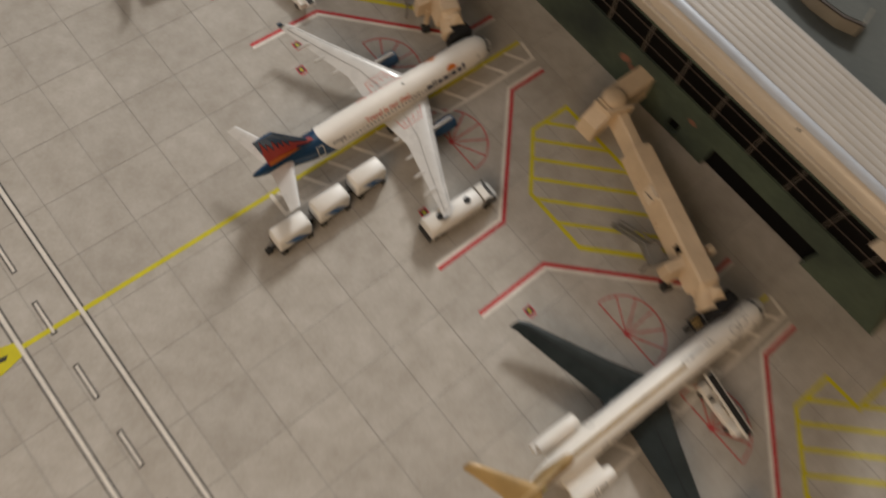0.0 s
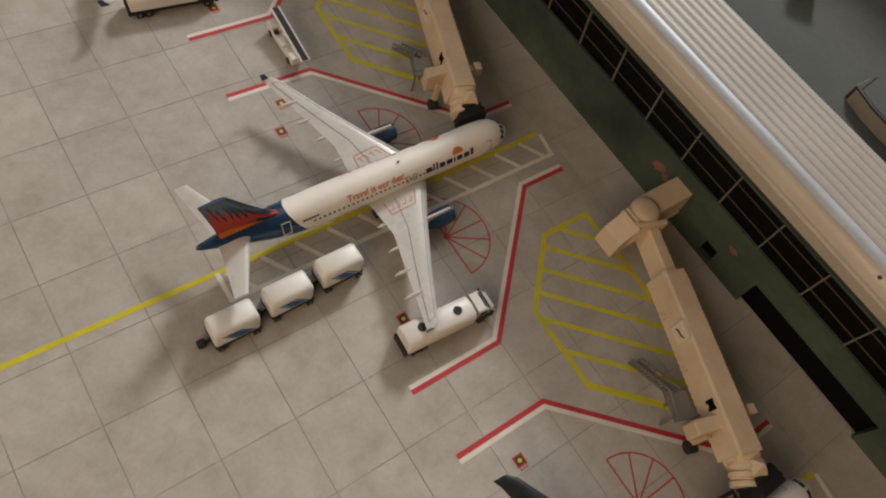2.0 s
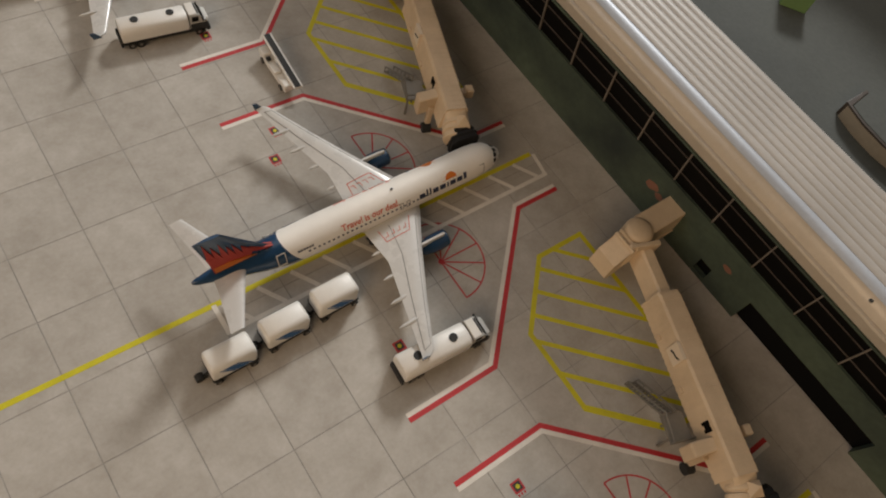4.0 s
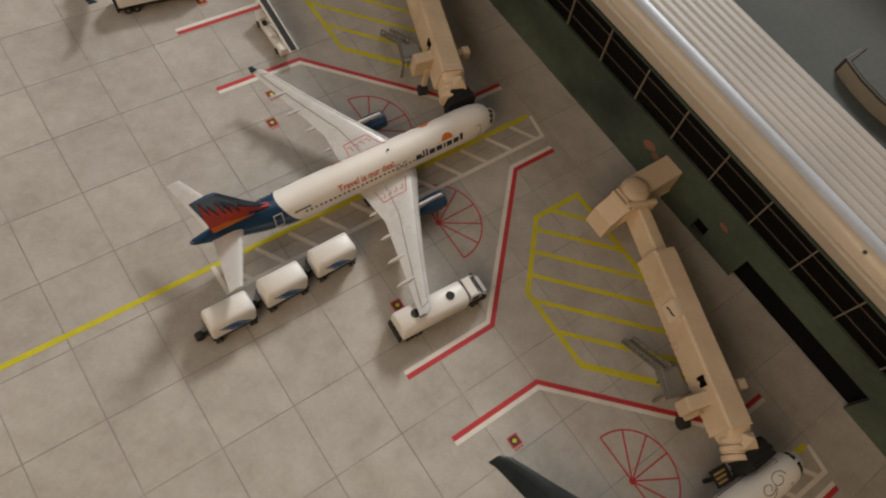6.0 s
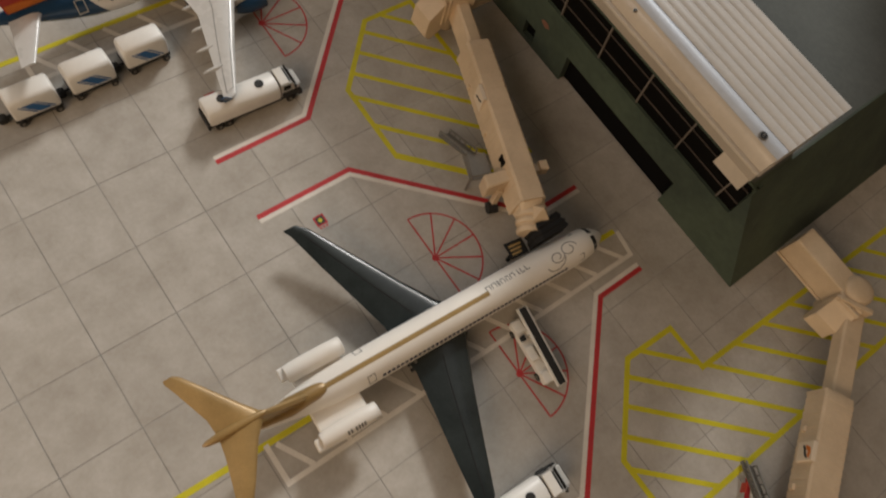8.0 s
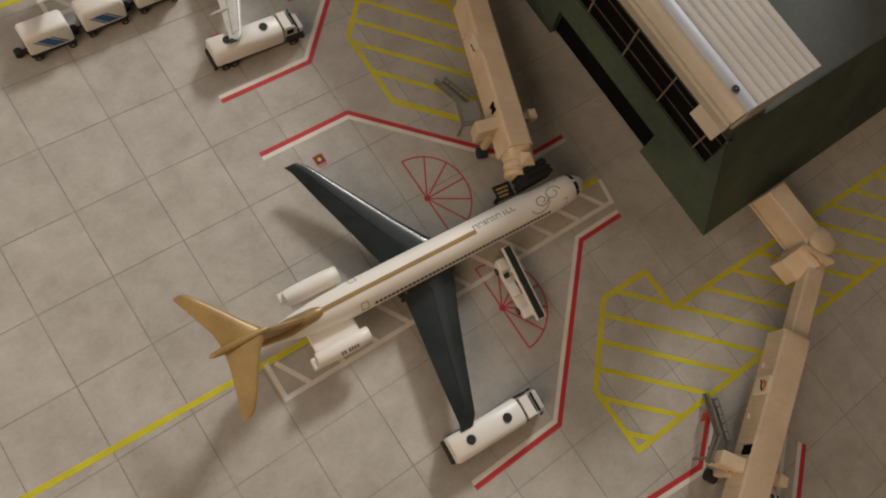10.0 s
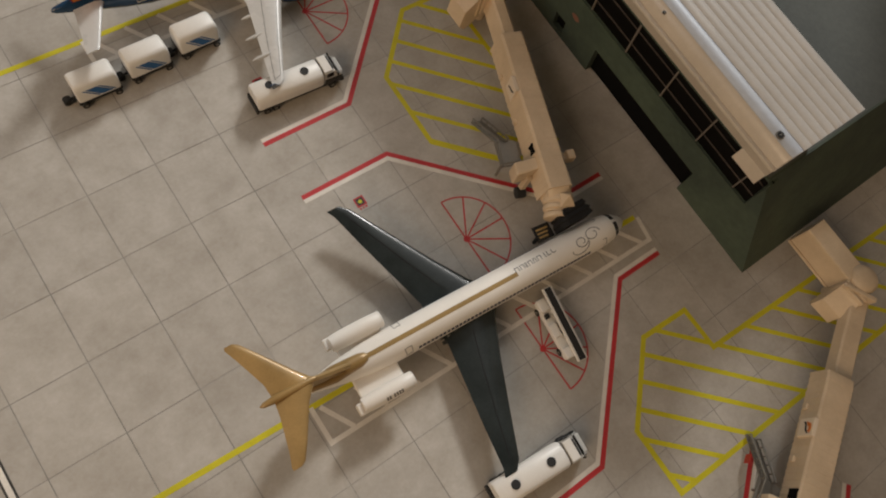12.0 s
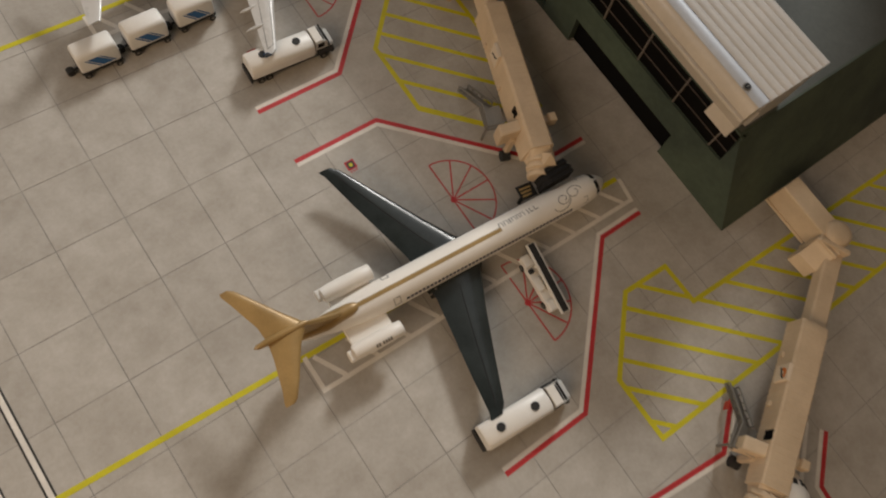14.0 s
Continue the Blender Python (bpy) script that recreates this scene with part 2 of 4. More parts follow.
def stand_markings(key):
    place = STANDS[key]
    at = lambda pts: [stand_point(p, place) for p in pts]
    # the lead-in line and its ladder run slightly askew on stand B
    line_y = (lambda x: 4.26 - 0.0377 * x) if key == "B" else (lambda x: 0.0)
    rail_y = (lambda x: -6.95 - 0.0185 * x) if key == "B" else (lambda x: -8.6)
    x0 = -190 if key != "D" else 40
    bm = ribbon(mesh(), at([(x0, line_y(x0)), (166.6, line_y(166.6))]), 1.5, 0, 0.05)
    painted("centre_line", bm, YELLOW, "yellow painted lead-in line on the grey apron")
    bm = mesh()
    ribbon(bm, at([(58.0, line_y(58)), (58.0, rail_y(58)), (166.2, rail_y(166)), (167.4, line_y(167) - 0.5)]), 1.25, 0, 0.055)
    x = 64.8
    while x < 164:
        ribbon(bm, at([(x - 4.7, line_y(x) - 0.8), (x, rail_y(x) + 0.5)]), 1.25, 0, 0.06)
        x += 9.85
    painted("ladder_marking", bm, WHITE_INK, "white painted ladder strip beside the yellow line")
    for s in (1, -1):
        line = [(85.2, s * 51.3), (112.7, s * 51.3), (150.0, s * 14.0), (166.0, s * 14.0)]
        painted("red_boundary", ribbon(mesh(), at(line), 1.4, 0, 0.05, shift=s * 0.7), RED, "red painted stand boundary line on the apron")
        painted("white_boundary", ribbon(mesh(), at(line), 1.25, 0, 0.05, shift=-s * 0.62), WHITE_INK, "white painted line inside the red boundary")
        c = (118.2, s * 18.5)
        arc = [(c[0] + 12.9 * math.sin(radians(k * 6)), c[1] + 12.9 * math.cos(radians(k * 6))) for k in range(31)]
        bm = ribbon(mesh(), at(arc), 0.42, 0, 0.04)
        for k in range(7):
            ribbon(bm, at([c, arc[5 * k]]), 0.42, 0, 0.045)
        prism(bm, at([(c[0] + 0.9 * math.cos(k * 0.785), c[1] + 0.9 * math.sin(k * 0.785)) for k in range(8)]), 0, 0.05)
        painted("engine_fan_marking", bm, RED, "red painted half-wheel engine warning marking")


def fuel_hatch(x, y, key):
    a = STANDS[key]
    px, py = stand_point((x, y), a)
    ob = thing("hydrant_marking", (px, py, 0, a[2]), "red square hydrant marking with a yellow dot", "marking", "hydrant markings", "structure")
    part("red_square", box(mesh(), (-1.5, -1.5, 0), (1.5, 1.5, 0.04)), RED, ob)
    part("black_square", box(mesh(), (-1.05, -1.05, 0.04), (1.05, 1.05, 0.07)), BLACK_INK, ob)
    part("yellow_dot", prism(mesh(), [(0.6 * math.cos(k * 0.628), 0.6 * math.sin(k * 0.628)) for k in range(10)], 0.07, 0.1), YELLOW, ob)
    bm = mesh()
    for k in range(3):
        box(bm, (-1.2 + k * 0.9, -2.3, 0), (-0.7 + k * 0.9, -1.75, 0.04))
    part("red_dashes", bm, RED, ob)


for key in STANDS:
    stand_markings(key)
for x, y, key in ((98.6, 43.4, "A"), (93.7, 34.0, "A"), (93.9, -33.9, "A"), (98.4, 43.2, "B"), (97.6, -42.2, "C"), (94.0, 34.0, "C")):
    fuel_hatch(x, y, key)


def hatched_area(poly, offset):
    bm = ribbon(mesh(), poly, 1.5, 0, 0.05, closed=True)
    d = Vector((1, -1)).normalized()
    n = Vector((1, 1)).normalized()
    c = Vector(poly[0])
    for k in range(-14, 30):
        for a, b in clip_line(poly, c + n * (offset + k * 7.7), d):
            if (b - a).length > 7:
                ribbon(bm, [tuple(a), tuple(b)], 1.35, 0, 0.045)
    painted("hatched_zone", bm, YELLOW, "yellow painted hatched no-parking zone beside the jet bridge")


for dy in (0.0, 124.3):
    hatched_area([(162.0, -31.4 + dy), (145.4, -31.3 + dy), (127.6, -49.5 + dy), (127.5, -74.2 + dy), (145.4, -92.0 + dy), (162.0, -92.0 + dy)], -8.0)
hatched_area([(162.2, -155.4), (146.2, -154.8), (127.9, -173.5), (128.2, -192.6), (205.0, -194.4), (262.0, -195.5), (262.0, -172.6), (162.6, -168.4)], -8.0)


def taxi_lane():
    for name, x in (("taxi_edge_line", -5.9), ("taxi_edge_line", -24.0)):
        painted(name, box(mesh(), (x - 1.15, -420, 0), (x + 1.15, 320, 0.04)), BLACK_INK, "black-edged white taxi lane line")
        painted(name, box(mesh(), (x - 0.62, -420, 0.04), (x + 0.62, 320, 0.08)), WHITE_INK, "white taxi lane line with black edges")
    for k in range(-12, 12):
        y = 4.2 + 23.0 * k
        painted("taxi_dash", box(mesh(), (-15.75, y - 6, 0), (-14.05, y + 6, 0.04)), BLACK_INK, "black-edged pale dash in the taxi lane")
        painted("taxi_dash", box(mesh(), (-15.3, y - 5.5, 0.04), (-14.5, y + 5.5, 0.08)), WHITE_INK, "pale dash in the taxi lane")
    for c in (0.1, -123.0):
        painted("stand_arrow", prism(mesh(), [(-24.6, c - 2.4), (-24.6, c + 2.4), (-31, c + 4.0), (-37, c + 4.0), (-37, c - 4.0), (-31, c - 4.0)], 0.08, 0.12), YELLOW,
                "yellow arrow block with an unreadable black mark")
        painted("stand_arrow_mark", prism(mesh(), [(-28.5, c - 1.0), (-27.5, c + 0.2), (-32, c + 1.2), (-33, c)], 0.12, 0.15), BLACK_INK, "black bar mark on the yellow arrow")


taxi_lane()


# ---- terminal ----
def terminal():
    X, TOP, END, ENDTOP, FAR = 186.0, 38.0, -156.6, -138.6, 330.0
    ob = thing("terminal_building", (0, 0, 0, 0), "green painted model terminal with dark window band and cream roof", "terminal")
    back = 330.0
    edge = lambda z: END + (ENDTOP - END) * z / TOP
    LEAN_OUT = 0.15

    def lean(bm):
        for v in bm.verts:
            v.co.x -= LEAN_OUT * v.co.z
        return bm
    # front wall, in strips around its openings

    def strip(y0, y1, z0, z1):
        pts = [(y0 if y0 is not None else edge(z0), z0), (y1, z0), (y1, z1), (y0 if y0 is not None else edge(z1), z1)]
        bm = loft(mesh(), [[(X, y, z) for y, z in pts], [(X + 3, y, z) for y, z in pts]])
        part("wall", lean(bm), GREEN_WALL, ob, "dark green painted wall with scuffs")
    strip(None, -124.6, 0, 12.2)
    strip(-77.0, -63.2, 0, 12.2)
    strip(-63.2, -58.4, 0, 2.0)
    strip(-63.2, -58.4, 8.2, 12.2)
    strip(-58.4, 250, 0, 12.2)
    strip(None, 250, 12.2, 22.9)
    strip(None, -139.8, 22.9, 37.2)
    strip(None, 250, 37.2, TOP)
    bm = mesh()
    loft(bm, [[(X + 3, edge(0), 0), (X + 3 - LEAN_OUT * TOP, edge(TOP), TOP), (X + 3 - LEAN_OUT * TOP, edge(TOP) + 3, TOP), (X + 3, edge(0) + 3, 0)],
              [(back, edge(0), 0), (back, edge(TOP), TOP), (back, edge(TOP) + 3, TOP), (back, edge(0) + 3, 0)]])
    part("end_wall", bm, GREEN_WALL, ob)
    bm = box(mesh(), (X + 0.6 - LEAN_OUT * TOP, -138.0, TOP - 1.0), (FAR, 250, TOP + 0.06))
    part("flat_roof", bm, GREY_ROOF, ob, "grey mottled flat roof board")
    # black sheets close both openings; their colour stands for the shade inside
    part("door_shade_sheet", lean(box(mesh(), (X + 2.4, -124.6, 0), (X + 3, -77, 12.2))), OPENING_BLACK, ob, "black sheet for the shade inside the garage opening")
    part("hatch_shade_sheet", lean(box(mesh(), (X + 1.8, -63.2, 2.0), (X + 3, -58.4, 8.2))), OPENING_BLACK, ob, "black sheet for the shade inside a small opening")
    part("window_band", lean(box(mesh(), (X + 1.0, -139.8, 22.9), (X + 1.6, 250, 37.2))), DARK_GLASS, ob, "black window band")
    for z in (27.4, 33.6):
        part("window_bar", lean(box(mesh(), (X + 0.6, -139.8, z - 0.09), (X + 1.0, 250, z + 0.09))), THIN_BAR, ob)
    y = -134.4
    while y < 250:
        part("mullion", lean(box(mesh(), (X + 0.4, y - 0.2, 22.9), (X + 1.0, y + 0.2, 37.2))), MULLION, ob)
        y += 16.2
    # smudges of old paint on the wall
    rng = random.Random(4)
    for y, z, r in ((-33, 14, 2.2), (-37, 12.5, 1.6), (-66, 14.5, 1.4)):
        pts = [(r * (0.7 + 0.5 * rng.random()) * math.cos(a * 0.7) * 1.2 + y, r * (0.6 + 0.5 * rng.random()) * math.sin(a * 0.7) + z) for a in range(9)]
        bm = loft(mesh(), [[(X - 0.05, p, q) for p, q in pts], [(X, p, q) for p, q in pts]])
        part("paint_smudge", lean(bm), SMUDGE, ob, "faint reddish paint smudge")
    # corrugated canopy on a riser
    ridges = []
    n = 10
    for k in range(8 * n + 1):
        x = 178.3 + k * 2.86 / n
        ridges.append((x, 54.3 + 0.42 * abs(math.sin(math.pi * k / n)) ** 0.8))
    prof = [(183.0, TOP), (183.0, 44.6), (178.3, 50.0), (178.3, 53.6)] + ridges + [(200.6, 53.4), (196.5, 52.0), (196.5, TOP)]
    part("corrugated_roof", extrude_y(mesh(), prof, -137.4, 250), ROOF_CREAM, ob, "cream corrugated roof sheet", smooth=True)
    # upper part of the cream roll, coloured silvery as its highlight
    bead = [(178.28, 54.0), (177.9, 54.55), (177.2, 54.8), (176.4, 54.75), (175.5, 54.4), (174.7, 53.85), (174.7, 53.0), (178.28, 53.0)]
    part("roof_bead", extrude_y(mesh(), bead, -137.3, 250), BEAD_HIGHLIGHT, ob, "rolled roof edge with its window highlight coloured in silver", smooth=True)
    prof = [(177.3, 50.0), (176.2, 44.2), (174.9, 43.7), (172.7, 48.9), (171.9, 49.1), (171.5, 49.5), (171.6, 50.1), (172.2, 50.3), (172.6, 50.2), (172.8, 50.6), (172.9, 51.3), (173.4, 52.4), (174.1, 53.3), (174.68, 53.75), (174.68, 53.0), (177.3, 53.0)]
    part("front_trim", extrude_y(mesh(), prof, -137.2, 250), FASCIA, ob, "glossy cream roof trim with a rounded bead", smooth=True)
    flap = [(173.4, 48.4), (174.9, 43.8), (174.6, 39.3), (175.0, 39.2), (175.5, 43.8), (173.9, 48.6)]
    bm = extrude_y(mesh(), flap, -137.0, -128.4)
    part("loose_flap", bm, FASCIA, ob, "bent cream flap at the roof corner")
    for sx, sy, sz, rad in ((175.6, -131.4, 54.3, 0.8), (173.7, -91.6, 52.6, 0.4)):
        part("screw", tube(mesh(), (sx, sy, sz), (sx - 0.06, sy, sz + 0.5), rad, 16), HOOD, ob, "small dark screw head")
        part("screw_washer", tube(mesh(), (sx, sy, sz), (sx - 0.04, sy, sz + 0.34), rad * 1.35, 16), SILVER, ob)
        part("screw_slot", box(mesh(), (sx - rad * 0.6, sy - 0.1, sz + 0.48), (sx + rad * 0.5, sy + 0.1, sz + 0.56)), SILVER, ob)
    return ob


SMUDGE = material("reddish_smudge", (0.26, 0.12, 0.08), 0.8, vary=0.3)
terminal()


def roof_clutter():
    block = thing("green_block", (259.5, -8.0, 38.06, 38), "small green painted block with a pale top", "block")
    part("body", box(mesh(), (-4.6, -4.6, 0), (4.6, 4.6, 10), 0.5), LEAF_GREEN, block)
    part("top_label", box(mesh(), (-4.2, -1, 10), (4.2, 4.2, 10.3), 0.1), PALE_GREEN, block)
    cover = thing("curved_cover", (237.0, -63.8, 38.06, 0), "grey curved plastic cover with a dark rim", "plastic part")
    left = [(-3.4, 14.8), (-5.2, 8), (-5.8, 0), (-4.6, -9), (-1.6, -15.3)]
    part("shell", prism(mesh(), [(7.0, 15.7)] + left + [(8.0, -13.0), (5.2, -4), (5.0, 6)], 0, 4.4), TAN, cover)
    part("top_sheet", prism(mesh(), [(7.2, 15.2), (-2.2, 14.4), (-3.8, 8), (-4.4, 0), (-3.2, -8.6), (-0.4, -14.4), (8.0, -12.6), (5.4, -4), (5.2, 6)], 4.4, 4.7), GREY_ROOF, cover)
    part("side_skirt", ribbon(mesh(), [(7.0, 15.9)] + left, 0.7, 0, 4.5), TAN, cover)
    part("rim", ribbon(mesh(), [(7.0, 15.9)] + left, 0.9, 4.5, 5.1), BROWN, cover, "dark brown rim")
    part("end_cap", box(mesh(), (-3.2, 15.1, 0), (7.0, 16.2, 4.9), 0.2), BROWN, cover)


roof_clutter()


# ---- jet bridges ----
def ribbed(bm, x0, x1, shape, z0, z1, pitch, deep=0.07):
    """A tunnel along x with ribs round it; shape = (side shift, half width at the top, half width at the foot)."""
    off, top, foot = shape
    rings, x, k = [], x0, 0
    while x < x1 - 0.01:
        e = deep if k % 2 else 0.0
        for xx in (x + 0.02, min(x + pitch / 2, x1)):
            t, f, a, b = top + e, foot + e, z0 - e, z1 + e
            m = t + (f - t) * 0.07
            rings.append([(xx, off - f, a), (xx, off + f, a), (xx, off + m, b - 0.5), (xx, off + t - 0.45, b), (xx, off - t + 0.45, b), (xx, off - m, b - 0.5)])
        x += pitch / 2
        k += 1
    return loft(bm, rings)


def jet_bridge(place, corridor, stair_turn, thick_from, length, outer, inner, tops, accent, label):
    """Origin under the rotunda; the tunnel runs along +x; corridor = (angle, length, side from, side to) to the building;
    tops = heights of the rotunda, the outer and the inner tunnel."""
    ob = thing("jet_bridge", place, label, "jet bridge", "jet bridges")
    zr, zo, zi = tops
    s, off = -1, outer[0]
    wall = lambda z: outer[0] - (outer[2] + (outer[1] - outer[2]) * (z - 8.8) / (zo - 8.8))
    bm = mesh()
    dome = [(4.2, 8.5), (4.35, zr - 1.9), (4.2, zr - 1.1), (3.75, zr - 0.5), (2.8, zr - 0.1), (1.2, zr + 0.1), (0.3, zr + 0.13)]
    loft(bm, [[(r * math.cos(2 * math.pi * k / 28), r * math.sin(2 * math.pi * k / 28), z) for k in range(28)] for r, z in dome])
    part("rotunda", bm, BEIGE, ob, smooth=True)
    part("rotunda_column", tube(mesh(), (0, 0, 0), (0, 0, 8.5), 2.2, 16), BEIGE, ob, smooth=True)
    turn = pose(0, 0, 0, 0, 0, corridor[0])
    part("corridor", box(mesh(), (2, corridor[2], 7.0), (corridor[1], corridor[3], zr - 1.1), 0.45, turn), BEIGE, ob)
    part("corridor_sill", box(mesh(), (3, corridor[2] - 0.3, 6.2), (corridor[1], corridor[3] + 0.3, 7.0), 0.15, turn), BEIGE, ob)
    part("rotunda_collar", box(mesh(), (4.0, -5.0, 8.0), (5.5, 4.7, zr - 0.7), 0.35), BEIGE, ob)
    # stair block beside the rotunda, with two round ribs
    back = pose(0, 0, 0, 0, 0, stair_turn)
    lo, hi = -2.8, 4.3
    prof = [(3.0, 8.5), (3.0, zr - 1.7), (6.6, zr - 1.9), (7.4, zr - 3.0), (11.3, zr - 6.2), (11.9, 5.6), (9.6, 3.2), (7.0, 5.0)]
    bm = loft(mesh(), [[tuple(back @ Vector((x, y, z))) for x, z in prof] for y in (lo, hi)])
    bmesh.ops.bevel(bm, geom=bm.edges[:], offset=0.25, segments=2, affect="EDGES", profile=0.5)
    part("stair_block", bm, BEIGE, ob)
    for x in (4.2, 5.9):
        part("stair_block_rib", box(mesh(), (x, lo - 0.35, 8.0), (x + 0.9, hi + 0.35, zr - 1.2), 0.4, back), BEIGE, ob)
    # tunnels
    part("inner_tunnel", ribbed(mesh(), 3.5, thick_from + 2, inner, 9.4, zi, 2.4, 0.02), BEIGE, ob)
    part("outer_tunnel", ribbed(mesh(), thick_from, length, outer, 8.8, zo, 1.9, 0.09), BEIGE, ob)
    part("tunnel_lip", ribbed(mesh(), thick_from - 0.9, thick_from, (off, outer[1] + 0.12, outer[2] + 0.12), 8.6, zo - 0.3, 1.8, 0.0), BEIGE, ob)
    for x in (thick_from + 9.0, thick_from + 24.0):
        part("side_bracket", box(mesh(), (x, wall(10.5) - 0.7, 9.6), (x + 1.6, wall(10.5) + 0.5, 11.2), 0.2), BEIGE, ob)
    # logo panel on the tunnel side
    px, py = thick_from + 13.6, wall(14.0)
    part("logo_panel", box(mesh(), (px, py - 0.75, zo - 5.6), (px + 5.0, py + 0.4, zo + 0.15), 0.12), PANEL, ob, "pale panel with a small mark")

    def on_panel(pts, lift):
        bm = prism(mesh(), [(px + x, zo + z) for x, z in pts], 0, lift)
        bmesh.ops.transform(bm, matrix=Matrix(((1, 0, 0, 0), (0, 0, -1, py - 0.75), (0, 1, 0, 0), (0, 0, 0, 1))), verts=bm.verts[:])
        return bm
    part("logo_mark", on_panel([(0.9, -3.2), (1.6, -2.6), (3.2, -2.2), (4.4, -1.4), (4.3, -2.1), (3.3, -2.9), (1.8, -3.2), (1.1, -3.8)], 0.05), RUBBER, ob)
    if accent:
        part("logo_accent", on_panel([(0.9, -2.6), (1.7, -0.8), (3.0, -0.5), (4.4, -0.9), (3.8, -1.7), (2.6, -1.5), (2.2, -2.2)], 0.06), SUN_ORANGE, ob)
    # window and drive frame near the cab
    part("service_window", box(mesh(), (length - 14.5, wall(13.6) - 0.16, 11.8), (length - 11.7, wall(13.6) + 0.6, 15.4)), OPENING_BLACK, ob, "black service window")
    x = length - 10.9
    bm = loft(mesh(), [[(x + 0.2, off - 2.4, 15.0), (x + 3.8, off - 2.4, 15.0), (x + 3.8, off - 2.4, 8.6), (x + 0.2, off - 2.4, 8.6)],
                       [(x + 0.3, off - 9.6, 13.2), (x + 4.3, off - 9.6, 13.2), (x + 4.3, off - 9.6, 7.0), (x + 0.3, off - 9.6, 7.0)]])
    bmesh.ops.bevel(bm, geom=bm.edges[:], offset=0.5, segments=2, affect="EDGES", profile=0.5)
    part("drive_arm", bm, BEIGE, ob)
    bm = box(mesh(), (x - 0.6, off + 2.0, 10.8), (x + 1.8, off + 8.4, 13.0), 0.3)
    box(bm, (x - 0.9, off + 6.2, 10.4), (x + 2.0, off + 8.8, 14.0), 0.5)
    part("drive_stub", bm, BEIGE, ob)
    for q in (-1, 1):
        part("drive_leg", box(mesh(), (x + 3.2, q * 4.2 - 0.8, 1.8), (x + 5.0, q * 4.2 + 0.8, 10.6), 0.2), BEIGE, ob)
        part("wheel", tube(mesh(), (x + 5.0, q * 4.6 - 1.3, 1.7), (x + 5.0, q * 4.6 + 1.3, 1.7), 1.7, 18), RUBBER, ob, smooth=True)
    # cab: tapering neck, folded rings, a pointed cap
    bm = loft(mesh(), [[(xx, off - f, a), (xx, off + f, a), (xx, off + f, b - 1.0), (xx, off + f - 1.0, b), (xx, off - f + 1.0, b), (xx, off - f, b - 1.0)]
                       for xx, f, a, b in ((length - 0.1, 3.5, 9.2, zo - 0.5), (length + 1.0, 3.4, 9.2, zo - 1.0), (length + 2.4, 3.0, 9.4, zo - 2.0))])
    part("cab_neck", bm, BEIGE, ob, smooth=True)
    lean = pose(length + 1.6, off - 0.4, 0, 0, 0, -14)
    for k, (r, w) in enumerate(((3.5, 1.5), (3.05, 0.9), (3.6, 1.3), (3.1, 0.8), (3.4, 1.4))):
        a = lean @ Vector((k * 1.05, 0, 12.3 - k * 0.25))
        b = lean @ Vector((k * 1.05 + w, 0, 12.2 - k * 0.25))
        bm = tube(mesh(), a, b, r, 24)
        bmesh.ops.bevel(bm, geom=[e for e in bm.edges if len(e.link_faces) == 2 and any(len(f.verts) > 4 for f in e.link_faces)], offset=0.22, segments=2, affect="EDGES", profile=0.5)
        part("cab_ring", bm, BEIGE, ob, smooth=True)
    cx, cy = length + 3.4, off + 1.1
    bm = loft(mesh(), [[(cx - 2.4, cy - 1.9, 13.0), (cx + 1.9, cy - 2.4, 13.0), (cx + 2.5, cy + 1.9, 13.0), (cx - 1.9, cy + 2.4, 13.0)],
                       [(cx - 2.2, cy - 1.7, 15.4), (cx + 1.7, cy - 2.2, 15.4), (cx + 2.3, cy + 1.7, 15.4), (cx - 1.7, cy + 2.2, 15.4)],
                       [(cx - 0.3, cy - 0.2, zo + 1.0), (cx + 0.1, cy - 0.3, zo + 1.0), (cx + 0.3, cy + 0.2, zo + 1.0), (cx - 0.2, cy + 0.3, zo + 1.0)]])
    part("cab_cap", bm, BEIGE, ob)
    return ob


def cab_hood(ob, x, y, heading, half, reach):
    """Black folding hood that meets the aircraft; heading in the bridge's own axes."""
    m = pose(x, y, 0, 0, 0, heading)
    bm = mesh()
    rings = []
    for d, h, lo, hi in ((0.0, half * 0.86, 8.2, 14.6), (reach * 0.3, half * 0.9, 8.0, 15.2), (reach * 0.4, half * 0.84, 8.0, 14.7), (reach * 0.65, half * 0.97, 7.6, 15.1), (reach * 0.75, half * 0.92, 7.6, 14.6), (reach, half, 7.2, 14.4)):
        ring = [(d, -h, lo), (d, h, lo), (d, h, hi - 2), (d + 0.4, h - 1.6, hi), (d + 0.4, -h + 1.6, hi), (d, -h, hi - 2)]
        rings.append([tuple(m @ Vector(p)) for p in ring])
    part("hood", loft(bm, rings), HOOD, ob, "black folded hood against the aircraft")


